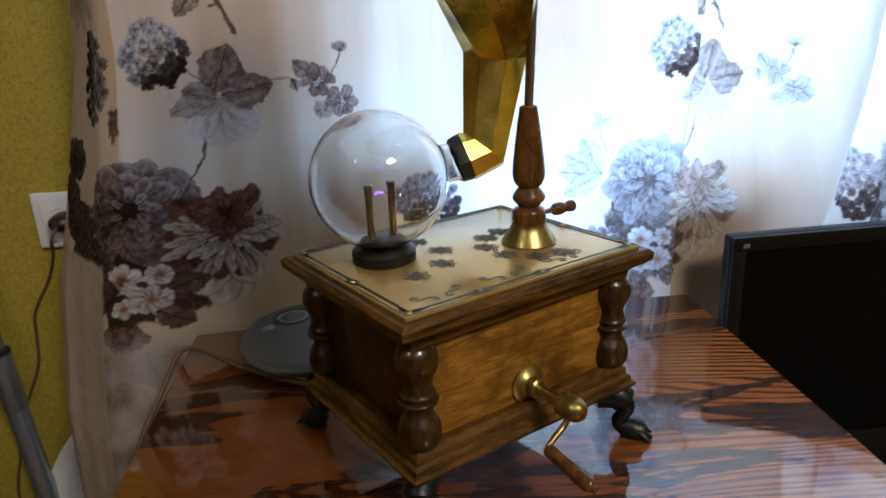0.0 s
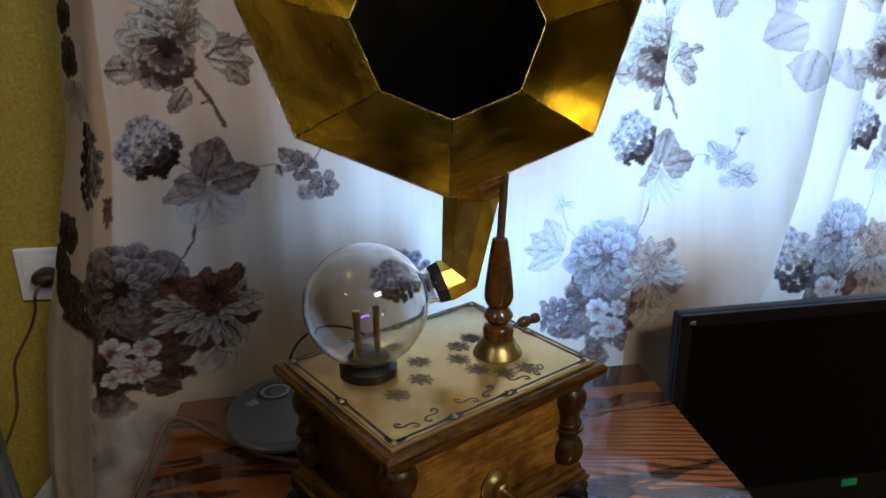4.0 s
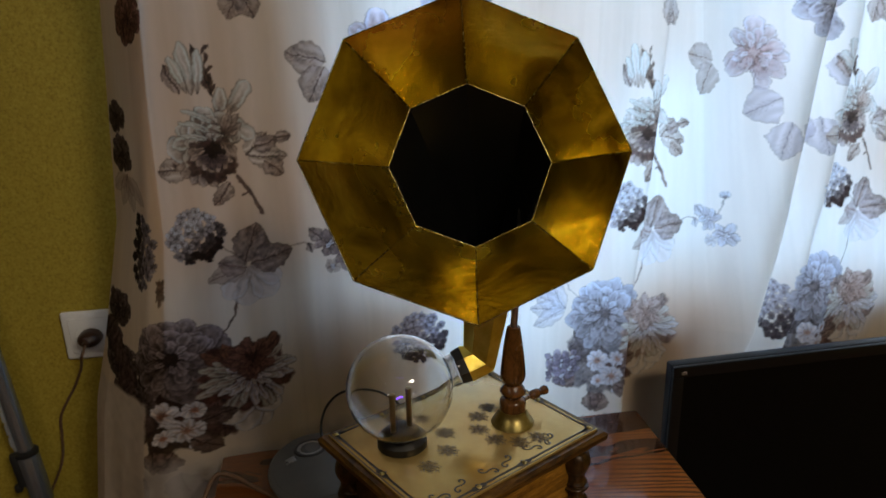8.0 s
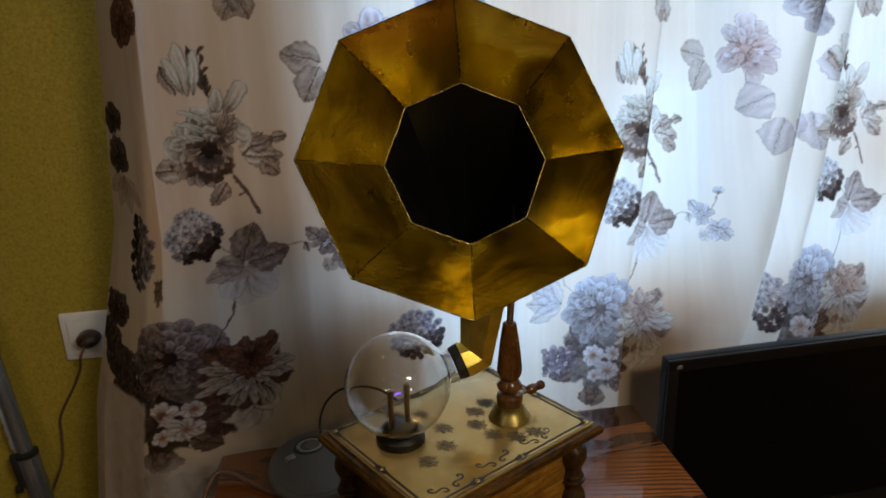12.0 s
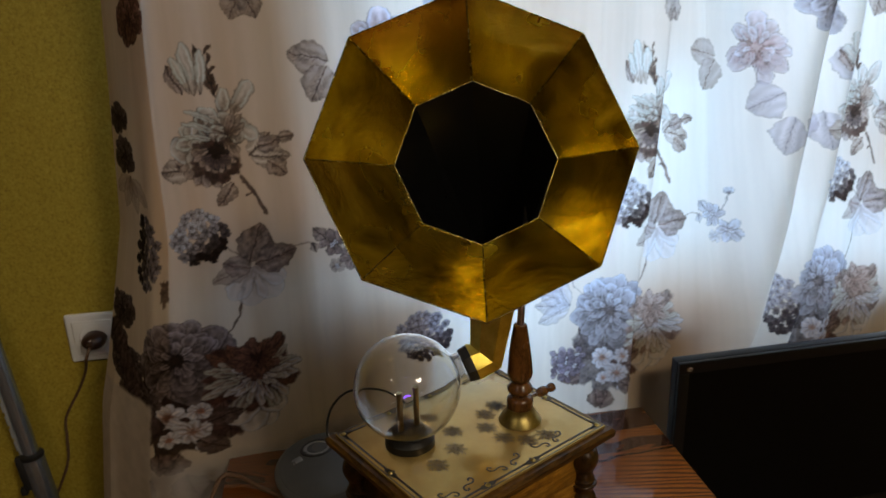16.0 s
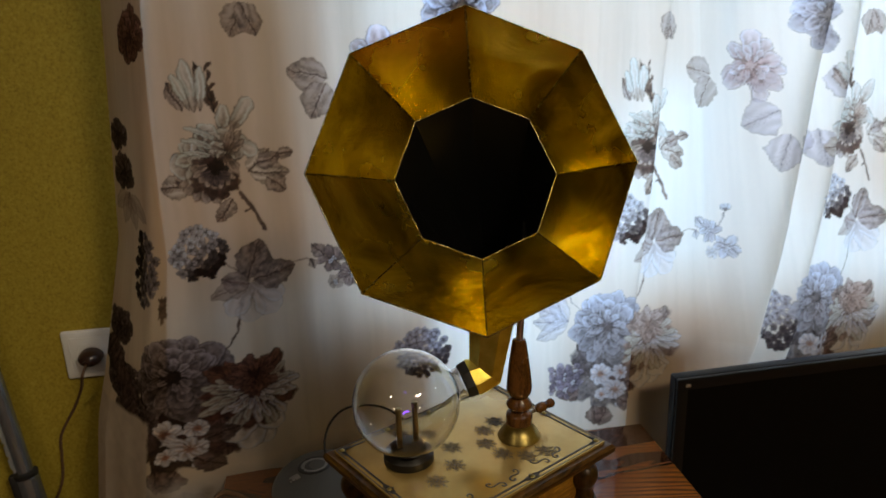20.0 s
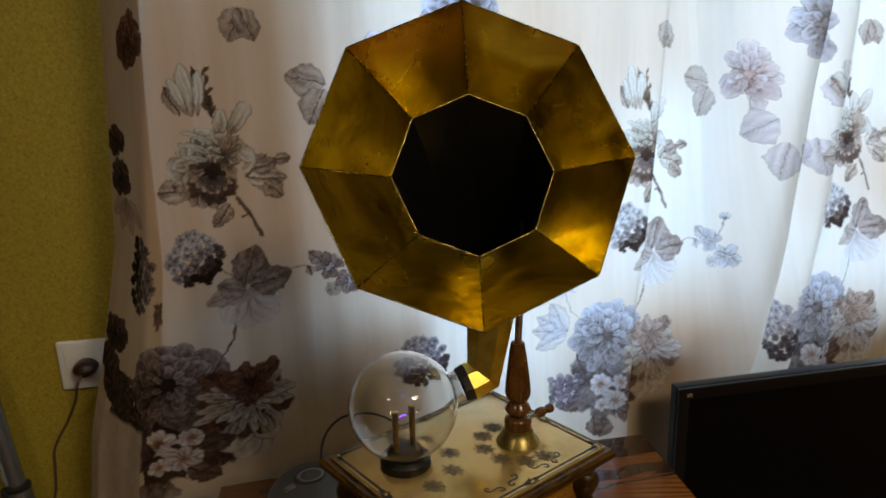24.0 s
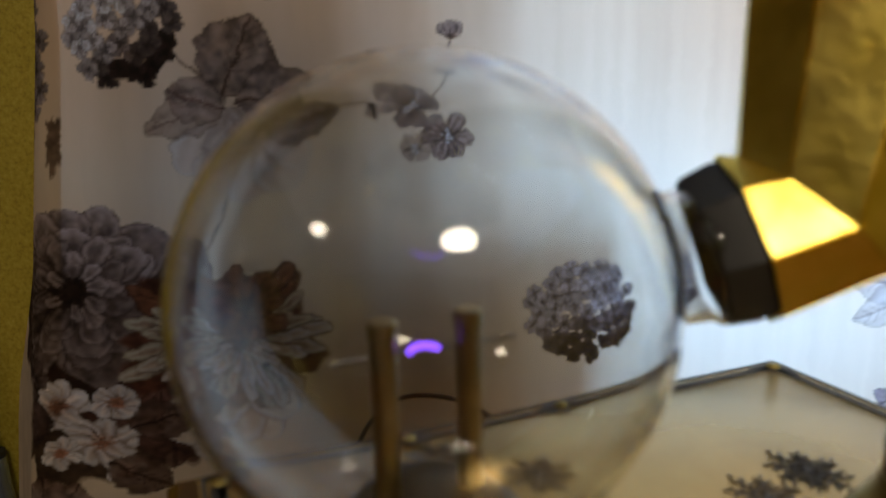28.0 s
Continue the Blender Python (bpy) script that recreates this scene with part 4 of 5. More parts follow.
def ceiling_lights():
    for at, r in ((LAMP_A, 0.26), (LAMP_B, 0.105)):
        c = thing("ceiling_lamp", "round white glass ceiling lamp, switched on", "lamp", Matrix.Translation(at), "ceiling lamps")
        part("canopy", lathe([(0.07, H - at[2] - 0.03), (0.08, H - at[2] - 0.02), (0.08, H - at[2])], 32), WINDOW_WHITE, c)
        part("rod", tube([(0, 0, 0.0), (0, 0, H - at[2] - 0.02)], 0.012, 12), BRASS_OLD, c)
        part("shade", lathe([(0, -0.068), (r * 0.6, -0.062), (r * 0.92, -0.04), (r, -0.015), (r, -0.008)], 48, False), BULB, c, "lit white glass shade", 60)
        # opaque plate added so that no lamplight goes up to the ceiling
        part("light_block", lathe([(0, -0.007), (r * 1.06, -0.007), (r * 1.08, -0.002), (r * 1.06, 0.004), (0, 0.006)], 48, False), WINDOW_WHITE, c, "added white plate that keeps lamplight off the ceiling", 30)


ceiling_lights()


# ---- the curtain ----
U0, U1, Z0, Z1, STEP = -0.40, 1.16, 0.44, 1.50, 0.0008
NU, NZ = int((U1 - U0) / STEP), int((Z1 - Z0) / STEP)
RNG = np.random.default_rng(7)
PRINT = np.zeros((NZ, NU, 3))


def soft_noise(cells_z, cells_u, rng=RNG):
    """Smooth random field over the cloth, 0 to 1."""
    g = rng.random((cells_z + 2, cells_u + 2))
    z, u = np.linspace(0, cells_z, NZ), np.linspace(0, cells_u, NU)
    iz, iu = z.astype(int), u.astype(int)
    fz, fu = (z - iz)[:, None], (u - iu)[None]
    fz, fu = fz * fz * (3 - 2 * fz), fu * fu * (3 - 2 * fu)
    a, b = g[np.ix_(iz, iu)], g[np.ix_(iz, iu + 1)]
    c, d = g[np.ix_(iz + 1, iu)], g[np.ix_(iz + 1, iu + 1)]
    return (a * (1 - fu) + b * fu) * (1 - fz) + (c * (1 - fu) + d * fu) * fz


GRAIN = 0.5 * soft_noise(500, 700) + 0.5 * soft_noise(160, 230)
_streak = 0.5 * soft_noise(9, 260) + 0.3 * soft_noise(3, 90) + 0.2 * soft_noise(30, 600)
_patch = soft_noise(5, 7)
PRINT[:] = np.array((0.68, 0.555, 0.40))[None, None]
PRINT *= (0.92 + 0.12 * _streak)[..., None]
PRINT = PRINT * (1 - 0.75 * np.clip(_patch - 0.42, 0, 1)[..., None] * np.array((0.6, 1.0, 1.2)))


def window_of(u, z, r):
    i0, i1 = max(0, int((u - r - U0) / STEP)), min(NU, int((u + r - U0) / STEP) + 2)
    j0, j1 = max(0, int((z - r - Z0) / STEP)), min(NZ, int((z + r - Z0) / STEP) + 2)
    if i1 <= i0 or j1 <= j0:
        return None
    uu = U0 + (np.arange(i0, i1) + 0.5) * STEP - u
    zz = Z0 + (np.arange(j0, j1) + 0.5) * STEP - z
    return (slice(j0, j1), slice(i0, i1)), uu[None], zz[:, None]


def lay(area, colour, alpha):
    PRINT[area] = PRINT[area] * (1 - alpha[..., None]) + colour * alpha[..., None]


def petal(u, z, turn, length, width, root, tip, alpha=1.0, squeeze=1.0, rim=0.35, power=1.0, vein=0.10, pointed=False):
    """One painted petal from its root at (u, z) towards turn (degrees, 0 to the right)."""
    w = window_of(u, z, length * 1.1 + width)
    if w is None:
        return
    area, du, dz = w
    du = du / squeeze
    c, s = math.cos(radians(turn)), math.sin(radians(turn))
    a, b = (du * c + dz * s) / length, (dz * c - du * s) / width
    inside = np.clip(a, 0, 1)
    edge = np.sqrt(np.clip(inside * (1.001 - inside) * 4, 0, 1)) * (0.5 + 0.55 * inside) * (0.92 + 0.10 * np.sin(9 * a + u * 300))
    if pointed:
        edge = np.clip(inside * (1 - inside) * 4, 0, 1) ** 0.85 * (1.2 - 0.35 * inside) * (1 + 0.05 * np.sin(26 * a + u * 300) + 0.06 * np.sin(11 * a + 500 * u))
    gap = (edge - np.abs(b)) * width
    thin = min(0.0015, width * 0.18)
    mask = np.clip(gap / 0.0009 + 0.4, 0, 1) * (a > 0) * (a < 1.0)
    k = np.clip(inside ** power + vein * np.sin(b * 10 + 3 * a + u * 900) + 0.35 * (GRAIN[area] - 0.5), 0, 1)[..., None]
    col = np.array(root) * (1 - k) + np.array(tip) * k
    e = (0.52 * np.exp(-((gap - 1.9 * thin) / (1.1 * thin)) ** 2) * (inside > 0.3))[..., None]
    col = col * (1 - e) + np.minimum(np.array(tip) * 1.35, 0.58) * e
    col = col * (1 - np.clip(rim + 0.3, 0, 0.85) * np.exp(-np.clip(gap, 0, 1) / (0.8 * thin)))[..., None]
    col = col * (1 + 0.26 * np.sin(b * 11 + 2.0 * np.sin(a * 4) + u * 700) * (1.1 - inside))[..., None]
    lay(area, col, mask * alpha)


def line(points, width, colour, alpha=1.0):
    p = smooth_profile(points, 10)
    for (ua, za), (ub, zb) in zip(p, p[1:]):
        w = window_of((ua + ub) / 2, (za + zb) / 2, 0.02 + abs(ub - ua) + abs(zb - za))
        if w is None:
            continue
        area, du, dz = w
        du, dz = du + (ua + ub) / 2 - ua, dz + (za + zb) / 2 - za
        ex, ez = ub - ua, zb - za
        t = np.clip((du * ex + dz * ez) / (ex * ex + ez * ez + 1e-12), 0, 1)
        dist = np.hypot(du - t * ex, dz - t * ez)
        mask = np.clip((width - dist) / 0.001 + 0.5, 0, 1)
        lay(area, np.array(colour) * (0.75 + 0.5 * GRAIN[area][..., None]), mask * alpha)


def blotch(u, z, ru, rz, colour, alpha=0.9, seed=0):
    """A ragged dark patch under a flower."""
    w = window_of(u, z, max(ru, rz) * 1.4)
    if w is None:
        return
    area, du, dz = w
    ang = np.arctan2(dz / rz, du / ru)
    wob = 1 + 0.10 * np.sin(5 * ang + seed) + 0.08 * np.sin(9 * ang + 2 * seed) + 0.06 * np.sin(17 * ang)
    q = np.hypot(du / ru, dz / rz) / wob
    lay(area, np.array(colour) * (0.6 + 0.8 * GRAIN[area][..., None]), np.clip((1 - q) / 0.08, 0, 1) * alpha)


PLUM, PLUM_LIGHT = (0.044, 0.026, 0.020), (0.27, 0.205, 0.17)
INK, ASH = (0.022, 0.015, 0.012), (0.27, 0.245, 0.245)
RUST, CREAM = (0.110, 0.050, 0.035), (0.62, 0.54, 0.44)
BROWN, SAND = (0.075, 0.045, 0.032), (0.34, 0.26, 0.20)
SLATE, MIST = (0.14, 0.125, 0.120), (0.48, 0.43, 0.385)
PINK = (0.40, 0.25, 0.22)


def peony(u, z, r, root, tip, seed, squeeze=1.0, alpha=0.97, spread=1.0, rings=6, lean=90.0, thin=0.55, few=1.0):
    """A full flower: rings of petals from the outside in."""
    rng = np.random.default_rng(seed)
    blotch(u, z, r * 0.62 * squeeze, r * 0.62, root, alpha, seed)
    for k in range(rings):
        q = 1 - k / rings
        n = max(4, int((5 + 6 * q) * (0.5 / thin) ** 0.5 * few))
        for j in range(n):
            a = 360 * (j + 0.5 * (k % 2)) / n + rng.uniform(-10, 10)
            reach = r * (0.18 + 0.86 * q) * rng.uniform(0.86, 1.10)
            ca, sa = math.cos(radians(a)), math.sin(radians(a))
            shade = 0.5 + 0.5 * math.cos(radians(a - lean)) * spread
            k1, k2 = (0.62 + 0.45 * shade) * rng.uniform(0.7, 1.25), rng.uniform(0.6, 1.2)
            tone, low = tuple(t * k1 for t in tip), tuple(t * k2 for t in root)
            start = reach * 0.22
            petal(u + squeeze * ca * start, z + sa * start, a + rng.uniform(-15, 15), reach * 0.80, reach * thin * rng.uniform(0.55, 0.85), low, tone, alpha, squeeze, 0.5, 1.7)


def hydrangea(u, z, r, seed, squeeze=1.0, pale=(0.44, 0.38, 0.33), dark=(0.028, 0.018, 0.017), tall=1.0, turn=-50.0, alpha=1.0):
    """A ball of small four-petalled florets, dark on its shaded side."""
    rng = np.random.default_rng(seed)
    spots = []
    for _ in range(900):
        a, q = rng.uniform(0, 2 * math.pi), r * math.sqrt(rng.uniform(0, 1))
        p = (q * math.cos(a), q * math.sin(a) * tall)
        if all(math.hypot(p[0] - s[0], p[1] - s[1]) > 0.0078 for s in spots):
            spots.append(p)
    c, s = math.cos(radians(turn)), math.sin(radians(turn))
    spots.sort(key=lambda p: -(p[0] * c + p[1] * s))
    for x, y in spots:
        k = 1 / (1 + math.exp(-((x * c + y * s) / r - 0.12) * 7))
        k = min(1, max(0, k + rng.uniform(-0.15, 0.15)))
        tone = tuple(p * (1 - k) + d * k for p, d in zip(pale, dark))
        a0 = rng.uniform(0, 90)
        for j in range(4):
            f = rng.uniform(0.75, 1.25)
            petal(u + squeeze * x, z + y, a0 + 90 * j, 0.0066, 0.0048, tuple(t * 0.3 for t in tone), tuple(t * f for t in tone), alpha, squeeze, 0.5, 0.7)


def leaf(u, z, turn, length, width, root=BROWN, tip=SAND, alpha=0.85, squeeze=1.0):
    petal(u, z, turn, length, width, tip, tuple(0.35 * t + 0.65 * r for t, r in zip(tip, root)), alpha, squeeze, 0.5, 2.2, 0.25, True)
    c, s = math.cos(radians(turn)), math.sin(radians(turn))
    line([(u, z), (u + squeeze * c * length * 0.5, z + s * length * 0.5), (u + squeeze * c * length * 0.95, z + s * length * 0.95)], 0.0007, root, alpha)
    for k in range(2, 7):
        q = length * k / 8
        for side in (-1, 1):
            a = turn + side * 42
            e = width * 0.62 * (1 - abs(k - 5) / 7)
            line([(u + squeeze * c * q, z + s * q), (u + squeeze * (c * q + math.cos(radians(a)) * e), z + s * q + math.sin(radians(a)) * e)], 0.00035, root, alpha * 0.4)


def daisy(u, z, r, root, tip, seed, squeeze=1.0, alpha=0.95, n=6, heart=CREAM):
    rng = np.random.default_rng(seed)
    for j in range(n):
        a = 360 * j / n + rng.uniform(-10, 10)
        f = rng.uniform(0.75, 1.15)
        petal(u, z, a, r * rng.uniform(0.9, 1.1), r * 0.46, root, tuple(t * f for t in tip), alpha, squeeze, 0.4, 0.8)
    for _ in range(14):
        a, q = rng.uniform(0, 6.28), r * 0.22 * rng.uniform(0, 1)
        petal(u + squeeze * q * math.cos(a), z + q * math.sin(a), rng.uniform(0, 360), 0.0028, 0.0018, tuple(h * 0.5 for h in heart), heart, alpha, squeeze)


def bud(u, z, r, root, tip, squeeze=1.0, alpha=0.9):
    for a in (60, 120, 90):
        petal(u, z - r, a, r * 2, r * 0.9, root, tip, alpha, squeeze)
    line([(u, z - r), (u - 0.004, z - 2.6 * r)], 0.0006, root, alpha)


def column(u, dz=0.0, q=1.0, backlit=False):
    """One repeat of the print, its motifs set round the hydrangea's middle at u. Before the window its inks are paler
    and cooler, window light put into the colour.
    """
    P = lambda du, z: (u + q * (du + 0.176), z + dz)
    dark, pale = (SLATE, MIST) if backlit else (PLUM, PLUM_LIGHT)
    stem = (0.14, 0.095, 0.07)
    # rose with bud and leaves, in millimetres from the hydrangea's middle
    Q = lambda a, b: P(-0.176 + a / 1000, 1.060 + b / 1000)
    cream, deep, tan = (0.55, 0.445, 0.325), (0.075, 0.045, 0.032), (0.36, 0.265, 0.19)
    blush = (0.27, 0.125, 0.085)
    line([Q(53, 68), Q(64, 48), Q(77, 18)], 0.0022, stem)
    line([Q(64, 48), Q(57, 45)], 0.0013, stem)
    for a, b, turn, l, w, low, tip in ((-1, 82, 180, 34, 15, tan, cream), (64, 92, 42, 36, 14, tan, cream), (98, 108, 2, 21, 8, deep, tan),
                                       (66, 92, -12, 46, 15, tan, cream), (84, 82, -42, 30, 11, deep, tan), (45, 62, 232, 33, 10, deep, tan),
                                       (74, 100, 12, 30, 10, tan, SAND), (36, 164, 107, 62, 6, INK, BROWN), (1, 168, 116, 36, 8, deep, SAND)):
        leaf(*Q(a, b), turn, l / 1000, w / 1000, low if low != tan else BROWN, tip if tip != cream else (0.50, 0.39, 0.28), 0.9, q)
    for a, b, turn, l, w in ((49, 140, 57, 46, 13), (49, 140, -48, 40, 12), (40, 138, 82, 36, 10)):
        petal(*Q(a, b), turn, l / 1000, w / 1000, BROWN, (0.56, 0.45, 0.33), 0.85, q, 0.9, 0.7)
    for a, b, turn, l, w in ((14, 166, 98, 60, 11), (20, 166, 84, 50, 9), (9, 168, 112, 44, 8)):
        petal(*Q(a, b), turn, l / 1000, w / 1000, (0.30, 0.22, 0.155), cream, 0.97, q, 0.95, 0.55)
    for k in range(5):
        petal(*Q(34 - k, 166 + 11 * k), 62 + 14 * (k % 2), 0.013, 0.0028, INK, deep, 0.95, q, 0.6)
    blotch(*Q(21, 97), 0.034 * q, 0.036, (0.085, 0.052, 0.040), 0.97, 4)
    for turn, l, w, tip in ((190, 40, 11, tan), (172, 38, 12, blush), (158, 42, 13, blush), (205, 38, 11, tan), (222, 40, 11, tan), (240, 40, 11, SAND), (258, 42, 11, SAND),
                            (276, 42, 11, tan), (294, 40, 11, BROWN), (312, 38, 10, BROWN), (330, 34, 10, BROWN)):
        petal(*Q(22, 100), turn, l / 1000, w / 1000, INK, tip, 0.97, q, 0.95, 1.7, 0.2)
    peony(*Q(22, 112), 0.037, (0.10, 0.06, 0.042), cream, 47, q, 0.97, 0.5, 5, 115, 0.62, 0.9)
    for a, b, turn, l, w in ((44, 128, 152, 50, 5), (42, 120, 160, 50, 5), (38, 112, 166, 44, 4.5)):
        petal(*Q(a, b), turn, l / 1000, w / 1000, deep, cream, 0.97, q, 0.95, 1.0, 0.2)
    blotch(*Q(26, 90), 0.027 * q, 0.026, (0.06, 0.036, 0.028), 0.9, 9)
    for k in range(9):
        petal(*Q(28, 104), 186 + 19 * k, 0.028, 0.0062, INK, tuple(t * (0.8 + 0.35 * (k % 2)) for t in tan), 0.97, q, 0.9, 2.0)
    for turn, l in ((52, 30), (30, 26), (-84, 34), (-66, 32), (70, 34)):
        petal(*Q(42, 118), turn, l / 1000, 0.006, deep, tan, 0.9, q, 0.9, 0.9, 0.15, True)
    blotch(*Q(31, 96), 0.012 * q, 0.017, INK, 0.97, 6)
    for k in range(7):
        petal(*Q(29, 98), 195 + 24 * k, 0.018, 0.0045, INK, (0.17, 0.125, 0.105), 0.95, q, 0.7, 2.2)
    # hydrangea
    hydrangea(*P(-0.176, 1.060), 0.0305, 21, q, tall=1.05)
    # brown leaves with faint petals
    line([P(-0.136, 0.990), P(-0.142, 0.955), P(-0.163, 0.920)], 0.0013, stem, 0.9)
    line([P(-0.095, 1.02), P(-0.06, 1.028), P(-0.035, 1.022)], 0.0007, stem, 0.6)
    line([P(-0.150, 1.045), P(-0.135, 1.032), P(-0.120, 1.022)], 0.0007, stem, 0.6)
    for a, l, w in ((-95, 0.050, 0.022), (-60, 0.052, 0.022), (-125, 0.046, 0.018), (-35, 0.045, 0.016)):
        petal(*P(-0.122, 1.012), a, l, w, (0.40, 0.32, 0.26), (0.56, 0.47, 0.39), 0.6, q, 0.25)
    leaf(*P(-0.122, 1.020), 205, 0.050, 0.013, (0.2, 0.14, 0.11), SAND, 0.65, q)
    leaf(*P(-0.124, 1.020), 72, 0.050, 0.021, BROWN, (0.27, 0.205, 0.165), 0.92, q)
    leaf(*P(-0.118, 1.016), 8, 0.050, 0.020, BROWN, (0.25, 0.19, 0.155), 0.92, q)
    leaf(*P(-0.124, 1.012), 160, 0.034, 0.014, (0.16, 0.10, 0.08), (0.32, 0.25, 0.2), 0.8, q)
    # small blue flowers and a bud
    bud(*P(0.006, 1.057), 0.0062, dark, pale, q)
    line([P(0.004, 1.045), P(-0.004, 1.032), P(-0.012, 1.02)], 0.0006, dark, 0.7)
    leaf(*P(-0.030, 1.028), 130, 0.024, 0.009, dark, pale, 0.8, q)
    leaf(*P(-0.044, 1.012), 105, 0.016, 0.006, dark, pale, 0.7, q)
    daisy(*P(-0.020, 1.022), 0.0185, dark, pale, 31, q)
    daisy(*P(0.004, 0.998), 0.0185, dark, pale, 32, q)
    daisy(*P(-0.018, 0.990), 0.012, dark, pale, 33, q, 0.6)
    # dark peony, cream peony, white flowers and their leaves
    night = (0.026, 0.016, 0.015) if not backlit else (0.11, 0.10, 0.098)
    blotch(*P(-0.218, 0.825), 0.050 * q, 0.058, night, 0.92, 2)
    blotch(*P(-0.172, 0.822), 0.034 * q, 0.044, (0.07, 0.035, 0.03), 0.85, 5)
    for a, l in ((200, 0.05), (225, 0.05), (250, 0.045), (160, 0.045), (285, 0.04)):
        leaf(*P(-0.215, 0.860), a, l, 0.020, INK, dark, 0.95, q)
    for a, l in ((250, 0.05), (275, 0.06), (300, 0.055), (325, 0.05)):
        leaf(*P(-0.165, 0.840), a, l, 0.019, (0.05, 0.03, 0.028), (0.16, 0.10, 0.085), 0.9, q)
    peony(*P(-0.208, 0.902), 0.057, INK if not backlit else (0.085, 0.076, 0.074), (0.36, 0.30, 0.27) if not backlit else (0.42, 0.39, 0.37), 41, q, 0.97, 0.85, 6, 60, 0.5, 1.0)
    for a, l in ((285, 0.054), (262, 0.058), (240, 0.050), (310, 0.047), (332, 0.038)):
        petal(*P(-0.135, 0.842), a, l, 0.021, (0.40, 0.31, 0.22), (0.72, 0.61, 0.47), 0.9, q, 0.6)
    rng = np.random.default_rng(44)
    rust = RUST if not backlit else (0.22, 0.145, 0.11)
    blotch(*P(-0.133, 0.866), 0.050 * q, 0.050, rust, 0.95, 3)
    for ring, n in ((1.0, 17), (0.82, 15), (0.64, 13), (0.48, 10), (0.32, 7)):
        for k in rng.permutation(n):
            a = 360 * k / n + rng.uniform(-9, 9) + 40 * ring
            up = math.sin(radians(a))
            f = (0.95 - 0.45 * max(0, up)) * rng.uniform(0.7, 1.15)
            tone = tuple(t * f for t in ((0.80, 0.64, 0.47) if up < 0.55 else ((0.33, 0.17, 0.11) if not backlit else (0.44, 0.32, 0.245))))
            l = 0.051 * ring * rng.uniform(0.9, 1.1)
            petal(*P(-0.133 + 0.25 * l * math.cos(radians(a)), 0.868 + 0.25 * l * up), a + rng.uniform(-14, 14), l * 0.82, l * 0.12 + 0.0016, rust, tone, 0.98, q, 0.75, 1.6)
    peony(*P(-0.130, 0.890), 0.027, (0.05, 0.022, 0.018) if not backlit else rust, (0.24, 0.13, 0.095) if not backlit else (0.42, 0.30, 0.23), 43, q, 0.95, 0.3, 5, 90, 0.42)
    for du, z, r, sd in ((-0.216, 0.824, 0.0185, 51), (-0.194, 0.800, 0.0185, 52), (-0.214, 0.790, 0.011, 53), (-0.187, 0.828, 0.012, 54), (-0.182, 0.778, 0.011, 55)):
        daisy(*P(du, z), r, (0.38, 0.24, 0.18), (0.82, 0.73, 0.61), sd, q, 0.97, 9, (0.42, 0.22, 0.15))
    for du, z, a in ((-0.205, 0.768, 250), (-0.225, 0.772, 275), (-0.190, 0.785, 330), (-0.250, 0.80, 200), (-0.18, 0.81, 20)):
        leaf(*P(du, z), a, 0.034, 0.014, (0.04, 0.026, 0.025), (0.17, 0.12, 0.10), 0.9, q)
    leaf(*P(-0.262, 0.735), 280, 0.05, 0.02, (0.16, 0.13, 0.12), (0.36, 0.31, 0.28), 0.7, q)
    leaf(*P(-0.215, 0.70), 262, 0.07, 0.022, (0.13, 0.11, 0.10), (0.32, 0.28, 0.26), 0.7, q)
    for du, z, a in ((-0.235, 0.73, 240), (-0.20, 0.735, 285), (-0.24, 0.66, 250), (-0.21, 0.62, 280)):
        leaf(*P(du, z), a, 0.05, 0.018, (0.09, 0.07, 0.065), (0.27, 0.23, 0.21), 0.75, q)
    # tall hydrangea spike
    hydrangea(*P(0.097, 0.872), 0.030 if backlit else 0.037, 61, q, (0.40, 0.36, 0.34), (0.05, 0.04, 0.042), 1.45 if backlit else 0.9, -70)
    # leaf pairs at the top
    leaf(*P(-0.101, 1.345), 250, 0.040, 0.016, BROWN, SAND, 0.8, q)
    leaf(*P(-0.101, 1.345), 290, 0.040, 0.014, BROWN, SAND, 0.8, q)
    leaf(*P(-0.010, 1.255), 165, 0.05, 0.020, BROWN, SAND, 0.75, q)
    leaf(*P(-0.010, 1.250), 240, 0.05, 0.022, BROWN, SAND, 0.75, q)
    peony(*P(0.055, 1.265), 0.048, (0.30, 0.19, 0.16), (0.56, 0.45, 0.39), 71, q, 0.85, 0.6, 4, 90, 0.5, 0.8)
    peony(*P(0.165, 1.335), 0.055, dark, (0.50, 0.45, 0.42), 72, q, 0.9, 0.7, 4, 100, 0.6, 0.75)
    for du, z, a in ((0.10, 1.165, 250), (0.175, 1.165, 280), (0.20, 1.26, 300), (0.16, 1.17, 230), (0.09, 1.20, 205)):
        leaf(*P(du, z), a, 0.058, 0.026, dark, (0.40, 0.33, 0.30), 0.7, q)


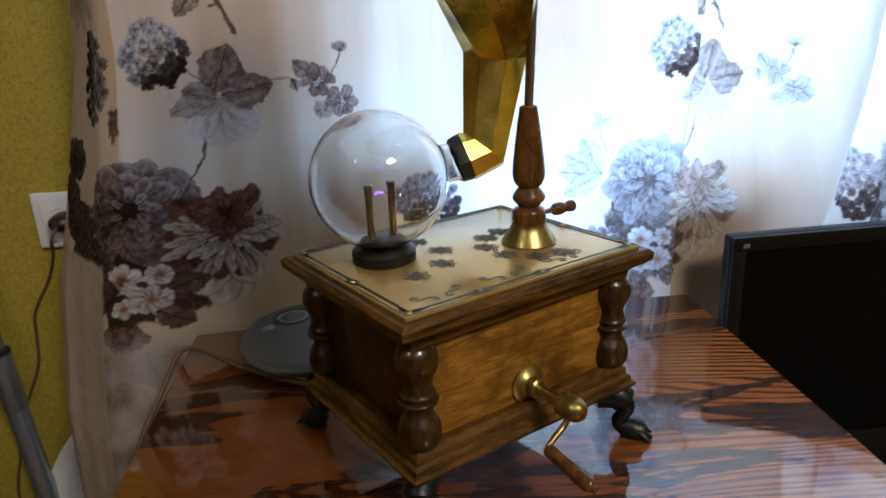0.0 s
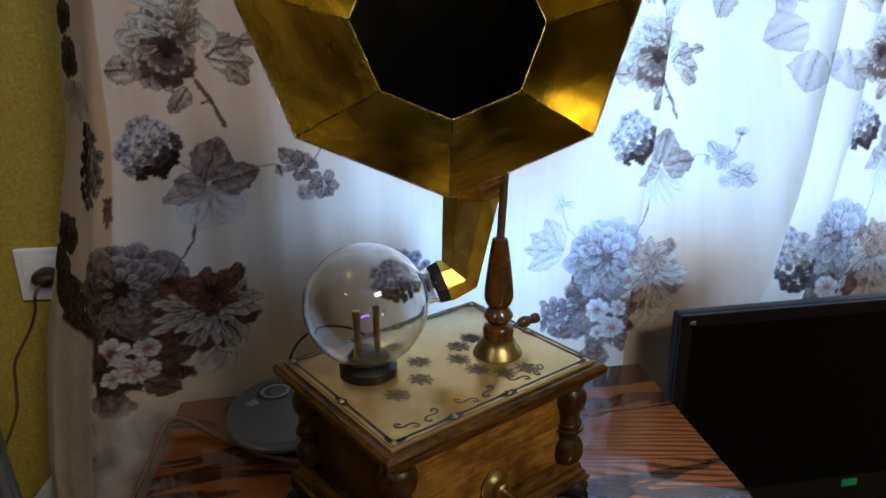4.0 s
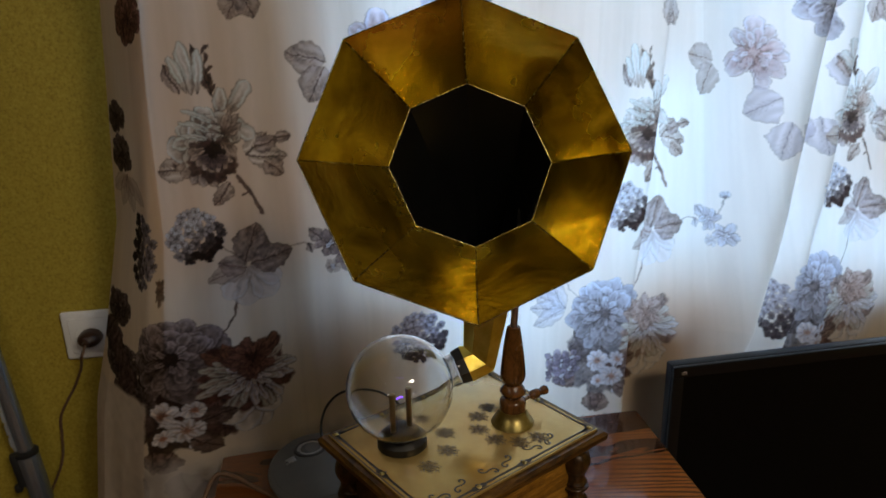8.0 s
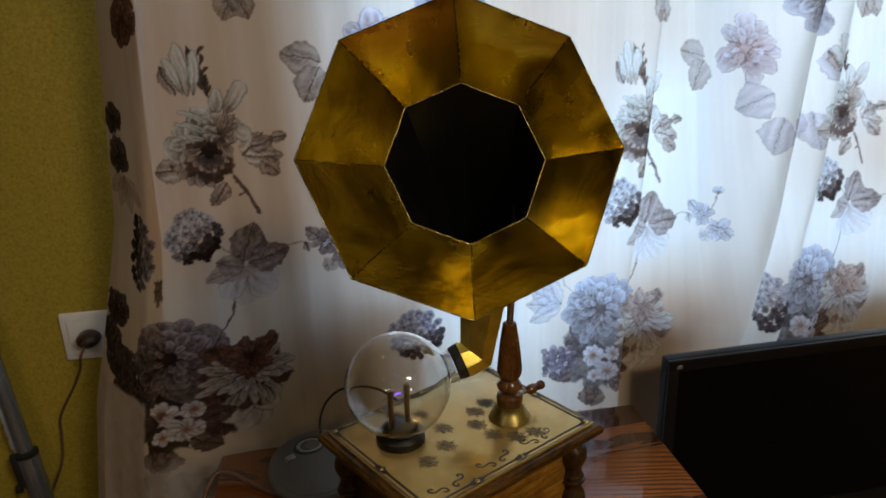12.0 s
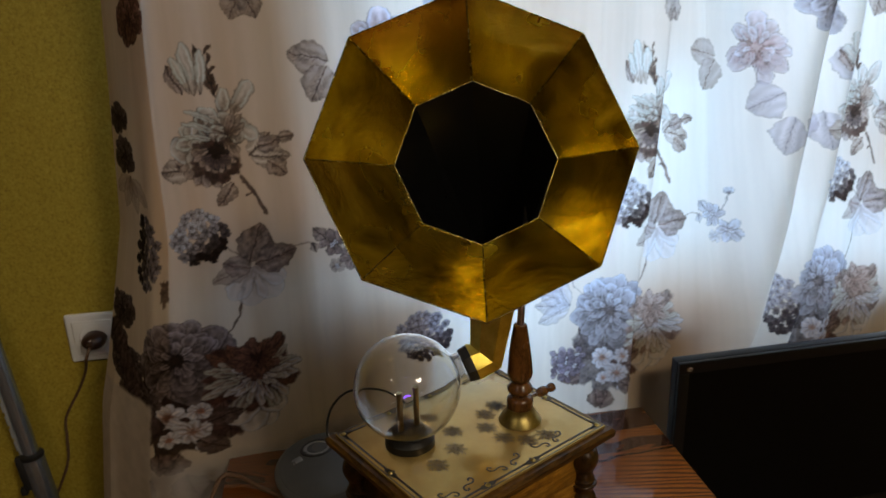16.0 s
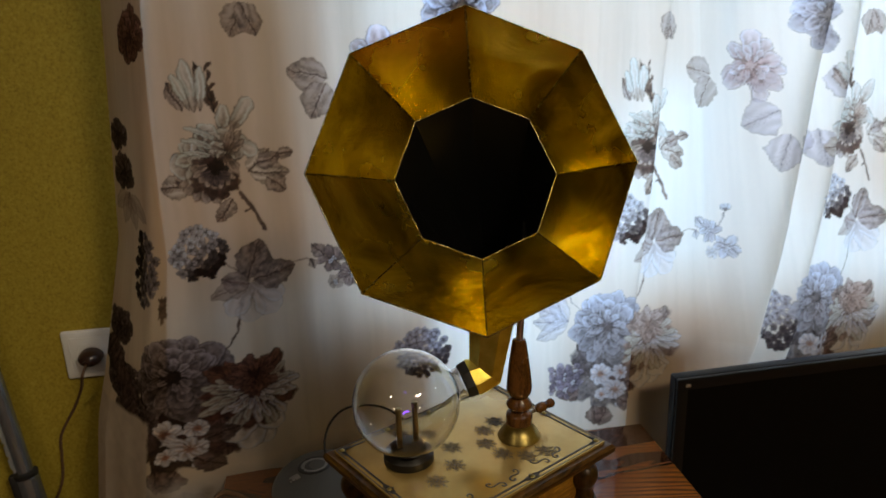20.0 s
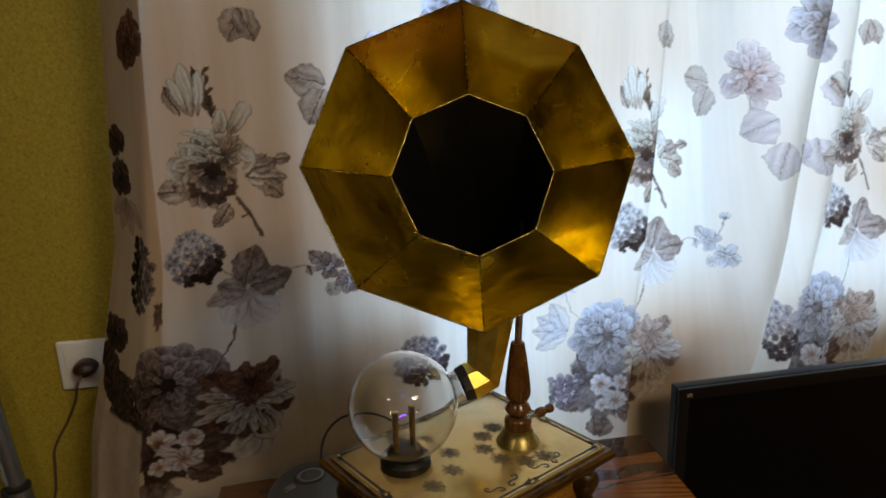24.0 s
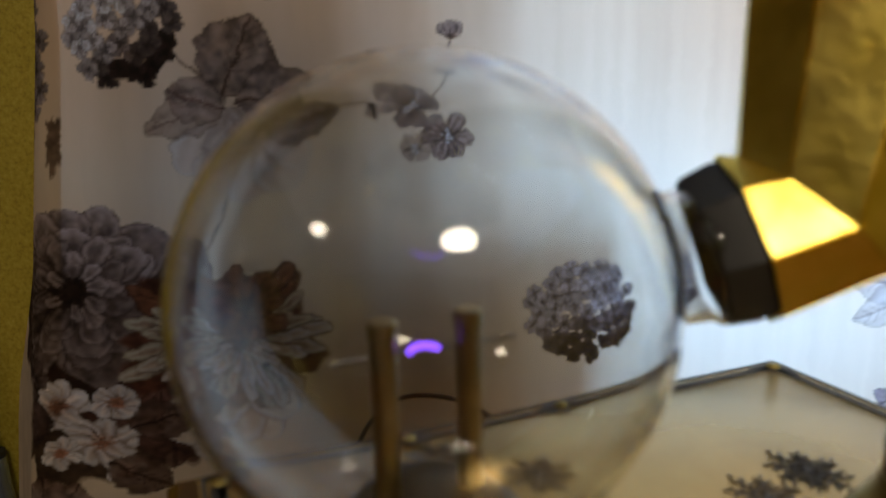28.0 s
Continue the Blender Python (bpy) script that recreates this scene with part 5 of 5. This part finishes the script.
def fold_side():
    """Motifs on the edge that turns back towards the wall, drawn broad because the cloth runs away there."""
    shade = (0.15, 0.125, 0.12)
    peony(-0.262, 1.312, 0.030, (0.07, 0.032, 0.025), (0.24, 0.14, 0.11), 81, 1.9)
    peony(-0.335, 1.196, 0.019, INK, shade, 82, 2.0)
    peony(-0.322, 1.150, 0.023, INK, shade, 83, 1.9)
    for a in (215, 250, 285, 320):
        leaf(-0.305, 1.126, a, 0.045, 0.010, (0.30, 0.25, 0.20), SAND, 0.45, 1.8)
    hydrangea(-0.256, 1.040, 0.019, 84, 1.5, (0.26, 0.23, 0.22), (0.03, 0.025, 0.026), 2.5, 180)
    blotch(-0.219, 0.992, 0.006, 0.018, BROWN, 0.8, 3)
    for u, z, r, sd in ((-0.330, 0.948, 0.024, 85), (-0.342, 0.905, 0.022, 86), (-0.305, 0.880, 0.028, 87), (-0.268, 0.842, 0.026, 88), (-0.252, 0.812, 0.018, 89)):
        peony(u, z, r, INK, shade, sd, 1.8)
    for k in range(7):
        leaf(-0.335 + 0.016 * k, 0.93 - 0.017 * k, 240 + 14 * (k % 4), 0.034, 0.013, INK, (0.12, 0.09, 0.085), 0.95, 1.7)


def lining():
    """The plain turned hem below the print, and the greyer, brushed cloth under the table's height."""
    u = U0 + (np.arange(NU) + 0.5) * STEP
    z = Z0 + (np.arange(NZ) + 0.5) * STEP
    hem = np.clip((-0.235 - u) / 0.004, 0, 1)[None] * np.clip((0.838 - z - 0.01 * np.sin(31)) / 0.006, 0, 1)[:, None]
    tone = np.array((0.62, 0.52, 0.40)) * (0.75 + 0.35 * soft_noise(12, 24) + 0.12 * soft_noise(120, 160))[..., None]
    PRINT[:] = PRINT * (1 - hem[..., None]) + tone * hem[..., None]
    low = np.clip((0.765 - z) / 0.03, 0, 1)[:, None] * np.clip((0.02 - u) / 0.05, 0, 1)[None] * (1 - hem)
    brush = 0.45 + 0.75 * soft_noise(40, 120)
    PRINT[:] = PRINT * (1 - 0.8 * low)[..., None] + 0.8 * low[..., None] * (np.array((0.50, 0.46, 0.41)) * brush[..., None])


def hand_painted():
    """Ragged brush edges and watercolour mottling over all motifs, and inks paled where the window shines through."""
    rng = np.random.default_rng(17)
    cell = lambda mm: (int((Z1 - Z0) * 1000 / mm), int((U1 - U0) * 1000 / mm))
    push = lambda: 3.4 * (soft_noise(*cell(8), rng) - 0.5) + 1.8 * (soft_noise(*cell(3.5), rng) - 0.5)
    j = np.clip(np.arange(NZ)[:, None] + push(), 0, NZ - 1).astype(int)
    i = np.clip(np.arange(NU)[None] + push(), 0, NU - 1).astype(int)
    PRINT[:] = PRINT[j, i]
    ground = np.array((0.62, 0.505, 0.37))
    # lower exponent towards the window: light through the cloth put into the inks
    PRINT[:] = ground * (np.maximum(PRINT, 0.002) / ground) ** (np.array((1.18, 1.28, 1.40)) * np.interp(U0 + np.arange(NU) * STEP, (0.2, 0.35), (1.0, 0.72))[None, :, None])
    inked = np.clip((0.30 - PRINT[..., 1]) / 0.12, 0, 1)
    mottle = 0.55 * soft_noise(*cell(5), rng) + 0.45 * soft_noise(*cell(2.6), rng) - 0.5
    PRINT[:] = PRINT * (1 + inked * 1.3 * mottle)[..., None]


def print_cloth():
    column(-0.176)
    # columns before the window, in inks paled for the light behind them
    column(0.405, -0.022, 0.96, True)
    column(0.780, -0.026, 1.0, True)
    daisy(0.312, 0.955, 0.014, SLATE, MIST, 91, 1.0, 0.8, 3)
    line([(0.312, 0.945), (0.322, 0.92), (0.345, 0.90)], 0.0007, SLATE, 0.6)
    for a in (150, 175, 205, 120):
        leaf(0.315, 0.890, a, 0.055, 0.014, SLATE, MIST, 0.55)
    for k in range(8):
        daisy(0.300 + 0.013 * (k % 3), 0.810 - 0.014 * (k // 3) - 0.004 * (k % 2), 0.015, INK, (0.20, 0.17, 0.19), 100 + k, 1.0, 0.9, 5)
    fold_side()
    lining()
    hand_painted()


print_cloth()


def cloth_at(u, z):
    """Colour of the print at cloth coordinates."""
    x = np.clip((u - U0) / STEP - 0.5, 0, NU - 1.001)
    y = np.clip((z - Z0) / STEP - 0.5, 0, NZ - 1.001)
    i, j = x.astype(int), y.astype(int)
    fx, fy = (x - i)[..., None], (y - j)[..., None]
    return (PRINT[j, i] * (1 - fx) + PRINT[j, i + 1] * fx) * (1 - fy) + (PRINT[j + 1, i] * (1 - fx) + PRINT[j + 1, i + 1] * fx) * fy


def smoothstep(t):
    t = np.clip(t, 0, 1)
    return t * t * (3 - 2 * t)


def smooth_interp(u, us, ys):
    """Linear table, rounded off over a few centimetres."""
    t = np.arange(-0.6, 1.8, 0.002)
    k = np.hanning(49)
    y = np.convolve(np.pad(np.interp(t, us, ys), 24, mode="edge"), k / k.sum(), mode="valid")
    return np.interp(u, t, y)


def cloth_place(u, z):
    """Where the cloth hangs: upright folds, the edge turned back, pushed out by the sill."""
    shift = np.interp(z, [0.3, 0.62, 0.77, 0.87, 1.06, 1.35], [-0.075, -0.065, -0.045, -0.028, 0.0, 0.004]) * np.clip((-0.13 - u) / 0.09, 0, 1)
    y = smooth_interp(u, [-0.22, -0.20, -0.13, -0.05, 0.0, 0.15, 0.30, 0.45, 0.60, 0.75, 0.95, 1.5], [0.790, 0.789, 0.800, 0.850, 0.856, 0.862, 0.868, 0.878, 0.885, 0.905, 0.93, 0.94])
    y = y + np.clip((z - 0.84) / 0.55, 0, 1) * np.interp(u, [0.35, 0.55, 0.8, 1.5], [0, 0.11, 0.09, 0.05])
    crease = np.interp(z, [0.8, 1.06, 1.35], [-0.232, -0.230, -0.203])
    back = 0.006 * np.logaddexp(0, (crease - u) / 0.006)
    flare = np.interp(z, [0.55, 0.80, 0.92, 1.05], [-0.030, -0.025, -0.012, 0.0]) * np.clip(back / 0.10, 0, 1)
    x = u + shift + flare + back * 0.52
    y = y + back * 0.86
    # soft folds
    y = y + 0.0032 * np.sin(u * 47 + 1.3 * np.sin(z * 3)) * np.clip((u + 0.05) / 0.1, 0, 1) + 0.0010 * np.sin(u * 121 + z * 2.2)
    # a sharp pleat and two deep folds, each with its back turned from the window
    ridge = lambda d, near, far: np.where(d < 0, np.exp(-(d / near) ** 2), 1 - smoothstep(d / far))
    p1 = np.interp(z, [0.5, 0.887, 1.34, 2.4], [0.40, 0.412, 0.475, 0.52])
    y = y - 0.022 * ridge(u - p1, 0.035, 0.009) + 0.006 * np.exp(-((u - p1 - 0.05) / 0.03) ** 2)
    p2 = np.interp(z, [0.5, 0.813, 1.01, 1.332, 2.4], [0.48, 0.591, 0.660, 0.741, 0.95])
    p3 = np.interp(z, [0.5, 0.788, 1.057, 1.317, 2.4], [0.59, 0.681, 0.752, 0.804, 1.0])
    y = y - 0.050 * ridge(u - p2, 0.060, 0.014) - 0.026 * ridge(u - p3, 0.030, 0.012)
    y = y + 0.005 * np.sin((u - p3) * 70) * np.clip((u - p3 - 0.02) / 0.05, 0, 1)
    return np.minimum(x, 5), np.minimum(y, WALL_Y - 0.012)


def curtain():
    us = np.concatenate([np.arange(-0.372, 0.36, 0.0011), np.arange(0.36, 1.10, 0.0020), np.arange(1.10, 1.50, 0.02)])
    zs = np.concatenate([np.arange(0.12, 0.46, 0.02), np.arange(0.46, 1.48, 0.0012), np.arange(1.48, 2.36, 0.03)])
    U, Zg = np.meshgrid(us, zs)
    X, Y = cloth_place(U, Zg)
    co = np.stack([X, Y, Zg], -1).reshape(-1, 3)
    n, m = len(us), len(zs)
    i = np.arange((m - 1) * (n - 1))
    a = (i // (n - 1)) * n + i % (n - 1)
    faces = np.stack([a, a + 1, a + n + 1, a + n], -1)
    me = bpy.data.meshes.new("curtain")
    me.vertices.add(len(co))
    me.vertices.foreach_set("co", co.ravel())
    me.loops.add(faces.size)
    me.loops.foreach_set("vertex_index", faces.ravel().astype(np.int32))
    me.polygons.add(len(faces))
    me.polygons.foreach_set("loop_start", np.arange(0, faces.size, 4, dtype=np.int32))
    me.polygons.foreach_set("use_smooth", np.ones(len(faces), dtype=bool))
    me.update(calc_edges=True)
    att = me.color_attributes.new("print", "FLOAT_COLOR", "POINT")
    col = np.concatenate([cloth_at(U, Zg).reshape(-1, 3), np.ones((len(co), 1))], 1)
    att.data.foreach_set("color", col.ravel().astype(np.float32))
    me.materials.append(CLOTH)
    ob = new("curtain", me)
    # the turned-in double hem along the free edge
    hu, hz = np.meshgrid(np.arange(-0.372, -0.214, 0.0075), np.arange(0.12, 2.34, 0.03))
    hx, hy = cloth_place(hu, hz)
    bm = bmesh.new()
    vs = [[bm.verts.new((x + 0.004, y + 0.003, z)) for x, y, z in zip(*row)] for row in zip(hx, hy, hz)]
    for r0, r1 in zip(vs, vs[1:]):
        for k in range(len(r0) - 1):
            bm.faces.new((r0[k], r0[k + 1], r1[k + 1], r1[k]))
    part("hem", bm, CLOTH_PLAIN, ob, "plain turned-in beige hem", 80)
    tagged(ob, "cream curtain with large grey and brown printed flowers", "curtain")


def cloth(name, colour=None):
    m = Nodes(name)
    t = m.tree
    c = m.add("ShaderNodeVertexColor")
    c.layer_name = "print"
    weave = m.noise(900, 2, 0.5, m.mapped((1, 1, 0.35)))
    b = m.add("ShaderNodeBump", Height=weave, Strength=0.12, Distance=0.0006).outputs[0]
    dif = m.add("ShaderNodeBsdfDiffuse", Color=colour or c.outputs[0], Normal=b)
    tra = m.add("ShaderNodeBsdfTranslucent", Color=colour or c.outputs[0])
    gls = m.add("ShaderNodeBsdfGlossy", Roughness=0.42, Normal=b)
    ref = m.add("ShaderNodeBsdfRefraction", Color=colour or c.outputs[0], Roughness=1.0, IOR=1.5)
    thru = m.add("ShaderNodeMixShader", Fac=0.40)
    t.links.new(tra.outputs[0], thru.inputs[1])
    t.links.new(ref.outputs[0], thru.inputs[2])
    mix = m.add("ShaderNodeMixShader", Fac=0.42)
    t.links.new(dif.outputs[0], mix.inputs[1])
    t.links.new(thru.outputs[0], mix.inputs[2])
    top = m.add("ShaderNodeMixShader", Fac=0.03)
    t.links.new(mix.outputs[0], top.inputs[1])
    t.links.new(gls.outputs[0], top.inputs[2])
    t.links.new(top.outputs[0], m.out.inputs[0])
    return m.mat


CLOTH = cloth("curtain_cloth")
CLOTH_PLAIN = cloth("hem_cloth", (0.64, 0.53, 0.41))
curtain()
